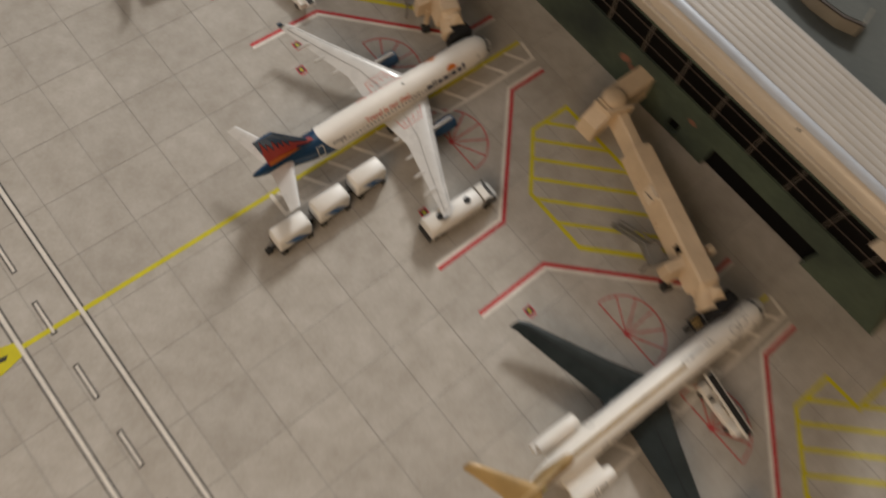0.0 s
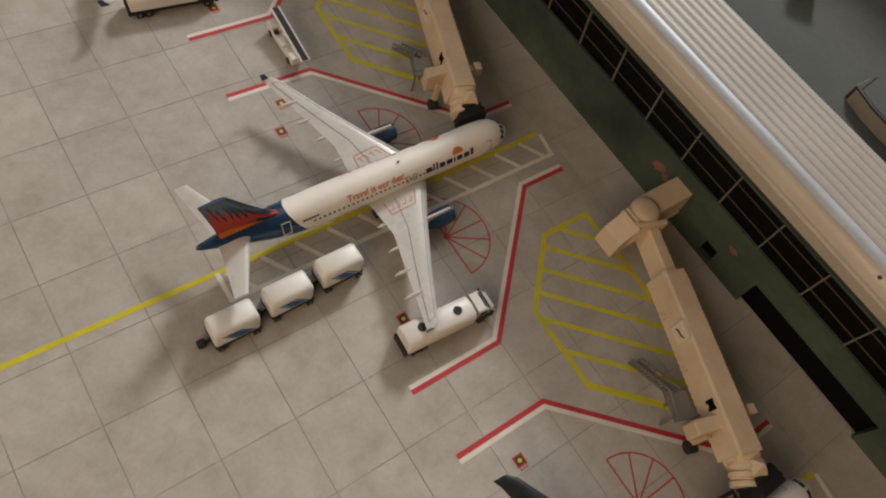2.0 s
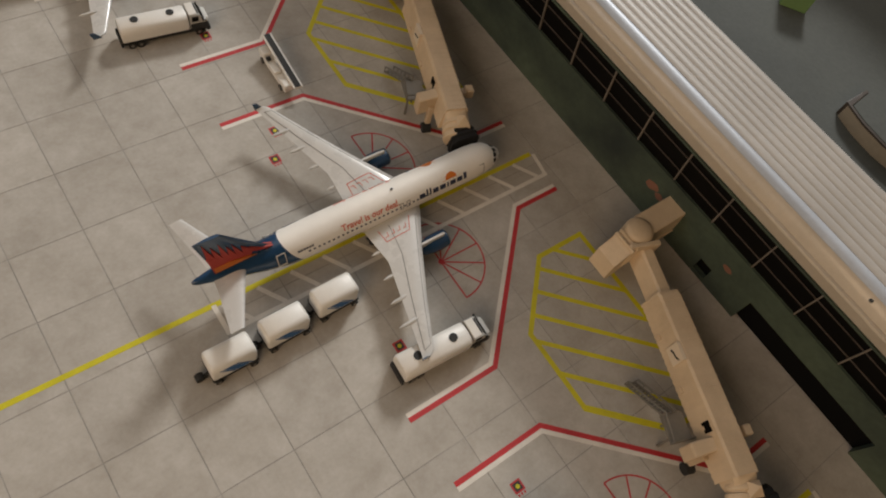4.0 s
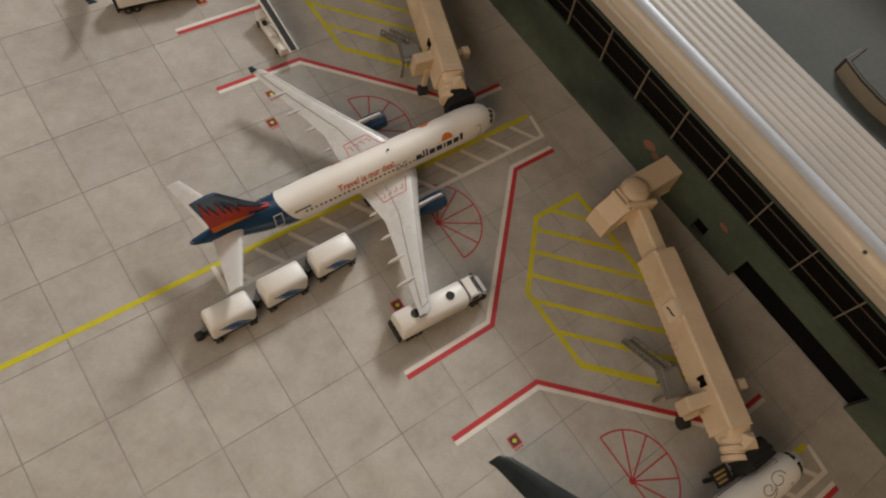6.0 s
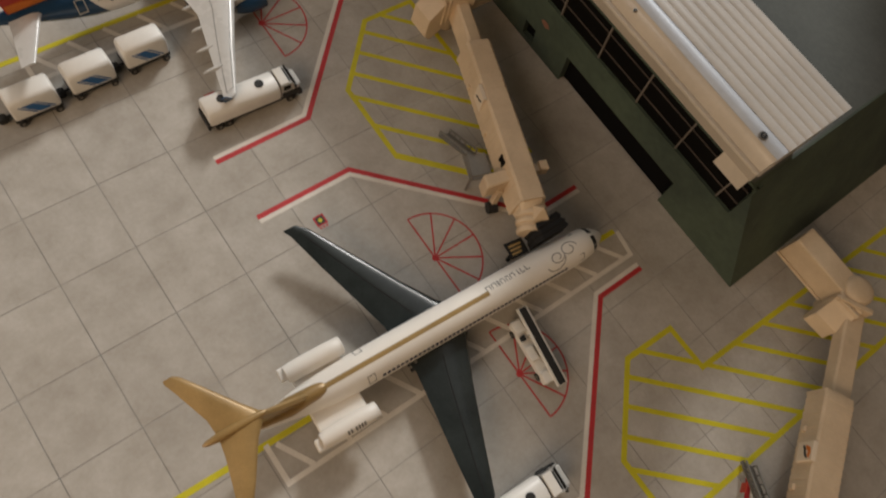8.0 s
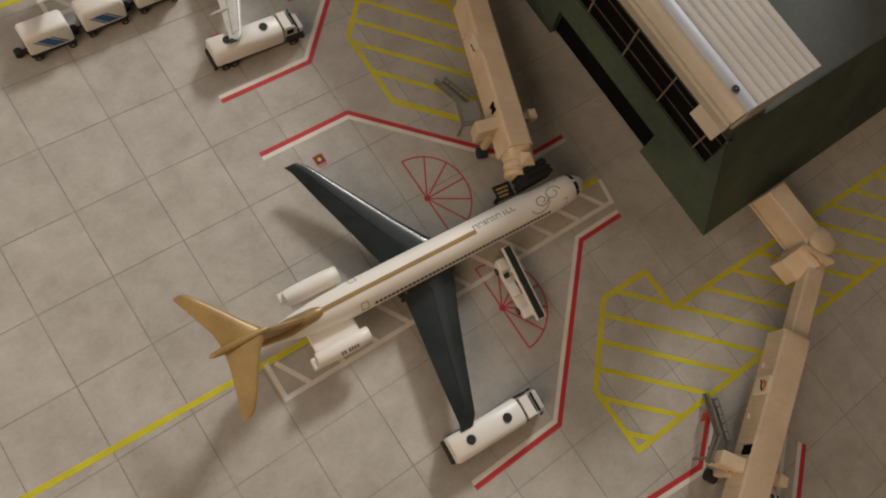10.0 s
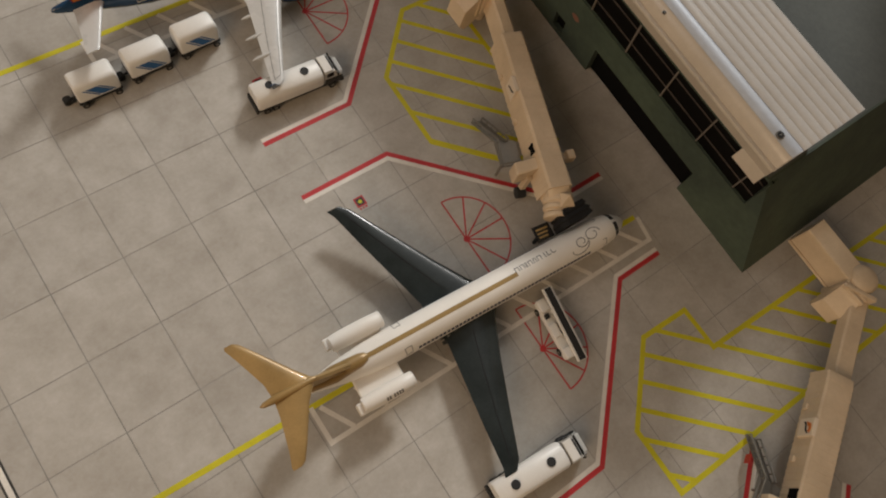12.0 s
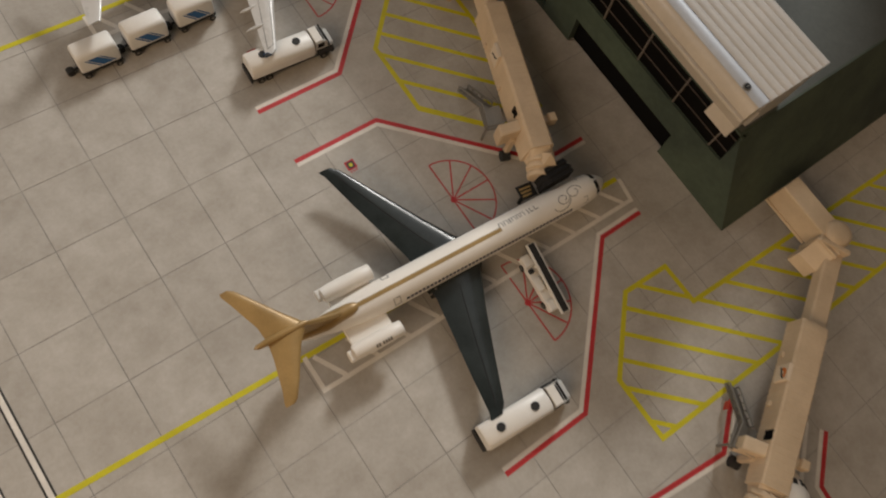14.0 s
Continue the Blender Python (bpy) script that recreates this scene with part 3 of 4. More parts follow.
def service_stair(ob, x0, side, red):
    """Etched metal stair and landing hung on the tunnel side."""
    s = side
    land = box(mesh(), (x0 + 11.5, min(s * 4.2, s * 10.6), 8.0), (x0 + 19.0, max(s * 4.2, s * 10.6), 8.5))
    part("landing", land, SILVER, ob, "etched metal landing")
    bm = mesh()
    n = 12
    for k in range(n):
        f = k / (n - 1)
        xx, zz, yy = x0 + 11.5 * f, 0.8 + 7.2 * f, s * (12.5 - 2.6 * f)
        box(bm, (xx, min(yy, yy - s * 3.0), zz), (xx + 0.7, max(yy, yy - s * 3.0), zz + 0.25))
    part("stair_treads", bm, SILVER, ob)
    for dy in (0.0, -3.0):
        bm = mesh()
        a, b = Vector((x0, s * (12.5 + dy), 2.8)), Vector((x0 + 11.5, s * (9.9 + dy), 10.6))
        tube(bm, a, b, 0.28, 6)
        tube(bm, a - Vector((0, 0, 2.2)), b - Vector((0, 0, 2.2)), 0.32, 6)
        for k in range(6):
            p = a.lerp(b, k / 5)
            tube(bm, p, p - Vector((0, 0, 2.2)), 0.18, 6)
        part("stair_rail", bm, SILVER, ob)
    bm = mesh()
    c = [(x0 + 11.5, s * 9.9), (x0 + 19.0, s * 10.6), (x0 + 19.0, s * 4.6)]
    for a, b in zip(c, c[1:]):
        for z in (8.5, 10.6):
            tube(bm, (*a, z), (*b, z), 0.26, 6)
    for a in c:
        tube(bm, (*a, 8.2), (*a, 10.7), 0.26, 6)
    part("landing_rail", bm, SILVER, ob)
    bm = mesh()
    for a in ((x0 + 0.6, s * 11.0), (x0 + 17.6, s * 9.6), (x0 + 13.0, s * 6.4)):
        tube(bm, (*a, 0), (*a, 8.2 if a[0] > x0 + 5 else 1.2), 0.4, 6)
    part("stair_post", bm, SILVER, ob)
    if red:
        part("red_panel", box(mesh(), (x0 + 5.5, min(s * 11.6, s * 11.9), 2.0), (x0 + 8.0, max(s * 11.6, s * 11.9), 4.4)), SUN_RED, ob)


PANEL = material("pale_panel_plastic", (0.72, 0.60, 0.46), 0.45, vary=0.06)
LABEL = "beige cast plastic jet bridge reaching from terminal to aircraft"
for dy, hood in ((0.0, (73.2, 3.4, 19, 5.6, 4.6)), (124.3, (73.0, 1.6, 14, 4.7, 4.2))):
    br = jet_bridge((166.5, -43.6 + dy, 0, -110.2), (110.2, 18.4, -2.8, 4.4), 290.2, 20.0, 68.8, (1.1, 3.3, 4.5), (1.0, 1.9, 3.0), (18.3, 17.0, 15.6), False, LABEL)
    cab_hood(br, *hood)
    service_stair(br, 38.0, -1, False)
br = jet_bridge((206.0, -176.4, 0, -150.2), (240.2, 20.0, -2.4, 4.6), 335.0, 31.8, 79.0, (0.0, 3.9, 4.2), (1.9, 2.6, 2.9), (16.6, 15.9, 13.4), True, "beige cast plastic jet bridge beyond the terminal corner")
cab_hood(br, 84.0, 2.0, 60, 4.6, 6.0)
service_stair(br, 53.0, -1, True)

plate = thing("sign_plate", (135.6, -115.4, 0, -8), "small black plate with unreadable pale writing", "sign")
part("post", tube(mesh(), (0, 0, 0), (0, 0, 8.2), 0.6, 8), HOOD, plate)
part("board", box(mesh(), (-2.6, -2.2, 8.2), (2.6, 2.2, 8.7)), HOOD, plate)
bm = mesh()
for k in range(3):
    box(bm, (-2.0, -1.5 + k * 1.1, 8.7), (0.9 + 0.4 * k, -0.95 + k * 1.1, 8.75))
part("plate_writing", bm, GOLD_INK, plate)


# ---- aircraft ----
def ring(x, zc, ry, rz, n=28):
    return [(x, ry * math.sin(2 * math.pi * k / n), zc + rz * math.cos(2 * math.pi * k / n)) for k in range(n)]


def hull(sections):
    return loft(mesh(), [ring(*s) for s in sections])


def cut(bm, point, normal, keep_front):
    g = bm.verts[:] + bm.edges[:] + bm.faces[:]
    res = bmesh.ops.bisect_plane(bm, geom=g, plane_co=point, plane_no=normal, clear_inner=keep_front, clear_outer=not keep_front)
    edges = [e for e in res["geom_cut"] if isinstance(e, bmesh.types.BMEdge)]
    bmesh.ops.holes_fill(bm, edges=edges)
    return bm


FOIL = [(0.0, 0.0), (0.03, 0.34), (0.12, 0.62), (0.3, 0.8), (0.55, 0.62), (0.8, 0.28), (1.0, 0.04), (1.0, -0.04), (0.6, -0.24), (0.25, -0.34), (0.06, -0.26)]


def wing(stations, side=1):
    """stations: (y, leading x, trailing x, z, thickness); leading x is the larger one."""
    rings = []
    for y, le, te, z, th in stations:
        rings.append([(le + (te - le) * u, side * y, z + th * v) for u, v in FOIL])
    return loft(mesh(), rings)


def fin_loft(stations):
    """stations: (z, leading x, trailing x, thickness)"""
    rings = []
    for z, le, te, th in stations:
        rings.append([(le + (te - le) * u, th * v * (1 if v > 0 else 2), z) for u, v in FOIL])
    return loft(mesh(), rings)


def wing_line(stations, side, pts, width, lift=0.06):
    """A thin printed line on a wing's top; pts are (spanwise 0..1, chordwise 0..1)."""
    def at(s, u):
        f = s * (len(stations) - 1)
        k = min(int(f), len(stations) - 2)
        f -= k
        y, le, te, z, th = [a + (b - a) * f for a, b in zip(stations[k], stations[k + 1])]
        top = 0.0
        for (u0, v0), (u1, v1) in zip(FOIL[:7], FOIL[1:7]):
            if u0 <= u <= u1:
                top = v0 + (v1 - v0) * (u - u0) / (u1 - u0)
        return Vector((le + (te - le) * u, side * y, z + th * top + lift))
    bm = mesh()
    for a, b in zip(pts, pts[1:]):
        n = 5
        for k in range(n):
            p = at(*[x + (y - x) * k / n for x, y in zip(a, b)])
            q = at(*[x + (y - x) * (k + 1) / n for x, y in zip(a, b)])
            d = (q - p).normalized()
            s = Vector((-d.y, d.x, 0)).normalized() * width / 2
            loft(bm, [[p + s, p - s, p - s - Vector((0, 0, 0.08)), p + s - Vector((0, 0, 0.08))], [q + s, q - s, q - s - Vector((0, 0, 0.08)), q + s - Vector((0, 0, 0.08))]])
    return bm


def skin(x, a, r, zc, side=-1, lift=0.05):
    """A point on the straight part of a fuselage: a is degrees from the top, down the given side."""
    return Vector((x, side * (r + lift) * math.sin(radians(a)), zc + (r + lift) * math.cos(radians(a))))


def skin_patch(bm, x0, x1, a0, a1, r, zc, side=-1, lift=0.05, slant=0.0):
    n = 3
    rows = []
    for k in range(n + 1):
        a = a0 + (a1 - a0) * k / n
        rows.append([skin(x0 + slant * k / n, a, r, zc, side, lift), skin(x1 + slant * k / n, a, r, zc, side, lift),
                     skin(x1 + slant * k / n, a, r, zc, side, -0.2), skin(x0 + slant * k / n, a, r, zc, side, -0.2)])
    return loft(bm, rows)


def hull_patch(sections, x0, x1, a0, a1, side, lift=0.06):
    """A patch that follows the hull between x0 and x1 and from a0 to a1 degrees off the top."""
    def at(x, a, e):
        for (xa, za, ya, ra), (xb, zb, yb, rb) in zip(sections, sections[1:]):
            if xb <= x <= xa:
                f = (xa - x) / (xa - xb)
                zc, ry, rz = za + (zb - za) * f, ya + (yb - ya) * f, ra + (rb - ra) * f
                return Vector((x, side * (ry + e) * math.sin(radians(a)), zc + (rz + e) * math.cos(radians(a))))
    bm = mesh()
    n = 4
    for k in range(n):
        b0, b1 = a0 + (a1 - a0) * k / n, a0 + (a1 - a0) * (k + 1) / n
        loft(bm, [[at(x0, b0, e), at(x0, b1, e), at(x1, b1, e), at(x1, b0, e)] for e in (lift, -0.2)])
    return bm


def door_frame(bm, x0, x1, a0, a1, r, zc, side):
    w, da = 0.16, math.degrees(0.16 / r)
    skin_patch(bm, x0, x0 + w, a0, a1, r, zc, side)
    skin_patch(bm, x1 - w, x1, a0, a1, r, zc, side)
    skin_patch(bm, x0 + w, x1 - w, a0, a0 + da, r, zc, side)
    skin_patch(bm, x0 + w, x1 - w, a1 - da, a1, r, zc, side)


def gear(ob, x, y, top, tall=True):
    part("gear_leg", tube(mesh(), (x, y, 1.2), (x, y, top), 0.35, 8), SILVER, ob)
    for q in (-0.75, 0.75):
        part("wheel", tube(mesh(), (x, y + q - 0.45, 1.2), (x, y + q + 0.45, 1.2), 1.2, 16), RUBBER, ob, smooth=True)


def nacelle(ob, x0, x1, y, z, r, mat, lip, name="engine", straight=False):
    n, L = 24, x0 - x1
    prof = [(x0 - 0.5, r * 0.70), (x0, r * 0.82), (x0 - 0.25, r * 0.92), (x0 - L * 0.25, r), (x0 - L * 0.6, r * 0.96), (x0 - L * 0.85, r * 0.72), (x1, r * 0.5)]
    if straight:
        prof[-3:] = [(x0 - L * 0.6, r), (x0 - L * 0.86, r * 0.96), (x1, r * 0.86)]
    bm = mesh()
    loft(bm, [[(x, y + rr * math.sin(2 * math.pi * k / n), z + rr * math.cos(2 * math.pi * k / n)) for k in range(n)] for x, rr in prof])
    eng = part(name, bm, mat, ob, smooth=True)
    part("inlet_lip", loft(mesh(), [[(x, y + rr * math.sin(2 * math.pi * k / n), z + rr * math.cos(2 * math.pi * k / n)) for k in range(n)]
                                    for x, rr in ((x0 - 0.3, r * 0.70), (x0 + 0.08, r * 0.80), (x0 + 0.05, r * 0.86), (x0 - 0.35, r * 0.96))]), lip, eng, smooth=True)
    part("fan", tube(mesh(), (x0 - 0.4, y, z), (x0 - 0.3, y, z), r * 0.72, 20), RUBBER, eng)
    part("exhaust", tube(mesh(), (x1 + 0.2, y, z), (x1 - 1.2, y, z), r * 0.42, 16, r * 0.22), SILVER, eng, smooth=True)
    return eng


def narrowbody(place, label, livery):
    """Twin-engined airliner, nose at the origin, pointing along +x."""
    ob = thing("model_airliner", place, label, "model airplane", "model airplanes")
    r, zc = 5.05, 9.4
    sections = [(0, zc - 1.1, 0.25, 0.25), (-0.5, zc - 1.0, 1.2, 1.2), (-1.6, zc - 0.85, 2.3, 2.2), (-3.4, zc - 0.55, 3.4, 3.3), (-5.6, zc - 0.2, 4.3, 4.3),
                (-8.5, zc, 4.85, 4.9), (-12, zc, r, r), (-40, zc, r, r), (-66, zc, r, r), (-72, zc + 0.3, 4.8, 4.75), (-79, zc + 1.1, 4.0, 3.9), (-86, zc + 2.1, 2.8, 2.8),
                (-92, zc + 2.9, 1.7, 1.8), (-96, zc + 3.3, 0.8, 1.0), (-97, zc + 3.4, 0.3, 0.4)]
    tail_mat = livery["tail"]
    if livery["full"]:
        front = cut(hull(sections), (-70.0, 0, zc), (1, 0, 0.75), True)
        rear = cut(hull(sections), (-70.0, 0, zc), (1, 0, 0.75), False)
        part("fuselage", front, WHITE, ob, smooth=True)
        part("tail_section", rear, tail_mat, ob, "navy blue rear fuselage", smooth=True)
    else:
        part("fuselage", hull(sections), WHITE, ob, smooth=True)
    part("belly_fairing", loft(mesh(), [ring(x, 6.4, a, b) for x, a, b in ((-29, 0.6, 0.4), (-33, 4.4, 2.2), (-42, 5.2, 2.6), (-50, 4.6, 2.3), (-55, 0.8, 0.5))]), WHITE, ob, smooth=True)
    st = [(3.0, -31.0, -50.4, 6.6, 2.3), (6.5, -32.8, -50.3, 6.9, 2.0), (16.0, -38.8, -49.8, 7.8, 1.35), (30.0, -46.6, -53.6, 8.3, 1.0), (43.4, -53.6, -57.2, 8.9, 0.7)]
    for s in (1, -1):
        w = part("wing", wing(st, s), CREAM_WING, ob, "pale grey wing with thin printed panel lines", smooth=True)
        part("wing_tip", wing([(43.4, -53.6, -57.2, 8.9, 0.7), (44.2, -54.8, -57.6, 9.1, 0.45)], s), CREAM_WING, w)
        bm = loft(mesh(), [[(-55.2, s * 44.1, 8.6), (-57.6, s * 44.1, 8.6), (-57.6, s * 44.4, 8.6), (-55.2, s * 44.4, 8.6)],
                           [(-57.0, s * 44.4, 11.2), (-58.4, s * 44.4, 11.2), (-58.4, s * 44.7, 11.2), (-57.0, s * 44.7, 11.2)]])
        part("wingtip_fence", bm, livery["tip"], w)
        if livery["full"]:
            part("panel_line", wing_line(st, s, [(0.24, 0.62), (0.5, 0.60), (0.98, 0.70)], 0.16), PANEL_LINE, w)
            part("panel_line", wing_line(st, s, [(0.26, 0.12), (0.5, 0.14), (0.97, 0.22)], 0.12), PANEL_LINE, w)
            part("panel_line", wing_line(st, s, [(0.97, 0.22), (0.98, 0.70)], 0.14), PANEL_LINE, w)
            part("walkway_line", wing_line(st, s, [(0.25, 0.25), (0.36, 0.28), (0.36, 0.78), (0.25, 0.82)], 0.2), LOGO_RED, w)
            for u in (0.34, 0.46, 0.58, 0.70):
                part("walkway_mark", wing_line(st, s, [(0.29, u), (0.325, u), (0.325, u + 0.06)], 0.18), LOGO_RED, w)
        for y, x in ((12.0, -49.8), (20.0, -51.2), (27.0, -53.6), (34.0, -55.4)):
            z = 7.0 + (y - 12) * 0.083
            bm = loft(mesh(), [ring(xx, z - 0.1, a, a * 0.9, 8) for xx, a in ((x + 5, 0.15), (x + 2, 0.55), (x - 1.4, 0.45), (x - 2.6, 0.1))])
            bmesh.ops.translate(bm, verts=bm.verts[:], vec=(0, s * y, 0))
            part("flap_fairing", bm, CREAM_WING, w)
        nacelle(ob, -29.6, -38.8, s * 15.9, 4.3, 2.75, livery["engine"], SILVER)
        part("pylon", box(mesh(), (-40.5, s * 15.9 - 0.4, 5.6), (-31.0, s * 15.9 + 0.4, 8.0), 0.2), CREAM_WING, ob)
        part("tailplane", wing([(1.0, -83.0, -92.0, 12.4, 1.1), (4.0, -85.0, -92.4, 12.7, 0.9), (16.8, -91.6, -95.0, 14.0, 0.5)], s), CREAM_WING, ob, smooth=True)
        gear(ob, -47.5, s * 5.2, 7.0)
    gear(ob, -13.0, 0, 6.0)
    fin_st = [(zc + 3.6, -72.5, -91.0, 0.5), (zc + 5.4, -76.2, -91.2, 1.15), (zc + 12, -81.8, -92.8, 0.95), (zc + 20.4, -88.4, -95.0, 0.6)]
    fin = part("fin", fin_loft(fin_st), tail_mat, ob, smooth=True)
    if livery["full"]:
        # sunburst on both faces of the fin: a low orange sun with red rays
        for s in (1, -1):
            cx, cz = -84.5, zc + 4.6
            lift = lambda x, z: s * (0.5 + 0.7 * max(0.0, 1 - abs((x + 85) / 8)) * max(0.0, 1 - (z - 12) / 26) + 0.10)

            def flat(pts, h):
                bm = mesh()
                loft(bm, [[(x, lift(x, z) + s * h, z) for x, z in pts], [(x, s * 0.1, z) for x, z in pts]])
                return bm
            le = lambda z: -76.2 - (z - zc - 5.4) * 0.96
            body = [(-75.6, zc + 5.3), (-91.2, zc + 4.4), (-92.6, zc + 12.0), (-88.6, zc + 11.0), (-83.2, zc + 9.2), (-78.6, zc + 7.0)]
            part("sun_disc", flat(body, 0.0), SUN_RED, fin, "red sun painted on the navy fin")
            part("sun_core", flat([(-80.0, zc + 5.2), (-91.0, zc + 4.5), (-91.4, zc + 7.2), (-87.0, zc + 7.4), (-83.0, zc + 6.4)], 0.05), SUN_ORANGE, fin)
            for k in range(8):
                bx = -79.2 - k * 1.75
                bz = zc + 7.0 + (-78.6 - bx) * 0.38
                up = 3.2 + 0.42 * k + (1.2 if k % 2 else 0.0)
                tip = (max(bx - 0.9 - 0.1 * k, -94.0), bz + up)
                if tip[0] > le(tip[1]) - 0.8:
                    tip = (le(tip[1]) - 0.9, tip[1] - 0.3)
                part("sun_ray", flat([(bx + 0.95, bz - 0.6), (bx - 0.95, bz - 0.2), tip], -0.03), SUN_RED, fin)
    # cockpit, cabin windows, doors
    for s in (1, -1):
        for k, a in enumerate((6, 30, 54)):
            part("cockpit_window", hull_patch(sections, -2.5 - 0.55 * k, -4.1 - 0.5 * k, a, a + 20, s), RUBBER, ob, "black cockpit window")
    for s in (1, -1):
        for k in range(38):
            x = -14.5 - k * 1.42
            if x < -27.5 or not livery["full"]:
                part("cabin_window", skin_patch(mesh(), x, x - 0.62, 66, 72, r, zc, s), NAVY_INK, ob)
        for x0, x1, a0, a1, rr in ((-11.6, -9.4, 50, 92, r - 0.1), (-37.0, -35.8, 56, 78, r), (-39.2, -38.0, 56, 78, r)):
            bm = mesh()
            door_frame(bm, x0, x1, a0, a1, rr, zc, s)
            part("door_outline", bm, GREY_INK, ob)
        bm = mesh()
        door_frame(bm, -76.2, -73.8, 42, 88, 4.72, zc + 0.45, s)
        part("door_outline", bm, WHITE_INK if livery["full"] else GREY_INK, ob)
    if livery["full"]:
        for s in (-1, 1):
            # the airline's name as plain bars, its sun as a plain half disc
            bm = mesh()
            x = -32.6
            for wd, up in ((1.7, 0), (0.5, 1), (0.5, 1), (1.7, 0), (1.8, 0), (0.5, 0), (1.7, 0), (1.7, 0), (0.9, 1)):
                wd *= 1.1
                xx = x if s == -1 else -48.0 - x - wd
                skin_patch(bm, xx, xx + wd, 49 if up else 56, 73, r, zc, s)
                x += wd + 0.55
            part("name_lettering", bm, NAVY_INK, ob, "dark blue lettering bars")
            bm = mesh()
            for k in range(9):
                a = radians(k * 22.5)
                x0, h = (-21.4 if s == -1 else -25.4), math.degrees(1 / r)
                p = [skin(x0 + rr * math.cos(a + da), 48 - h * rr * math.sin(a + da), r, zc, s, 0.06) for rr, da in ((0.4, -0.1), (3.2, 0.0), (0.4, 0.1))]
                q = [skin(x0 + rr * math.cos(a + da), 48 - h * rr * math.sin(a + da), r, zc, s, -0.2) for rr, da in ((0.4, -0.1), (3.2, 0.0), (0.4, 0.1))]
                loft(bm, [p, q])
            n = 10
            loft(bm, [[skin(x0 + 1.9 * math.cos(k * math.pi / n), 48 - math.degrees(1.9 / r) * math.sin(k * math.pi / n), r, zc, s, e) for k in range(n + 1)] for e in (0.07, -0.2)])
            part("sun_emblem", bm, SUN_ORANGE, ob, "small orange half sun")
            part("slogan", lettering("Travel is our deal.", 2.5, lambda u, v: skin((-57.4 + u) if s == -1 else (-38.0 - u), 57 - math.degrees(v / r), r, zc, s, 0.06)), LOGO_RED, ob, "red slogan lettering")
            bm = mesh()
            for k in range(6):
                xx = -70.5 + k * 0.8
                skin_patch(bm, xx, xx + 0.55, 53, 59, r, zc, s)
            part("registration_print", bm, NAVY_INK, ob)
        part("aerial", box(mesh(), (-40.0, -0.2, zc + r - 0.1), (-39.3, 0.2, zc + r + 0.4), 0.08), RUBBER, ob)
    return ob


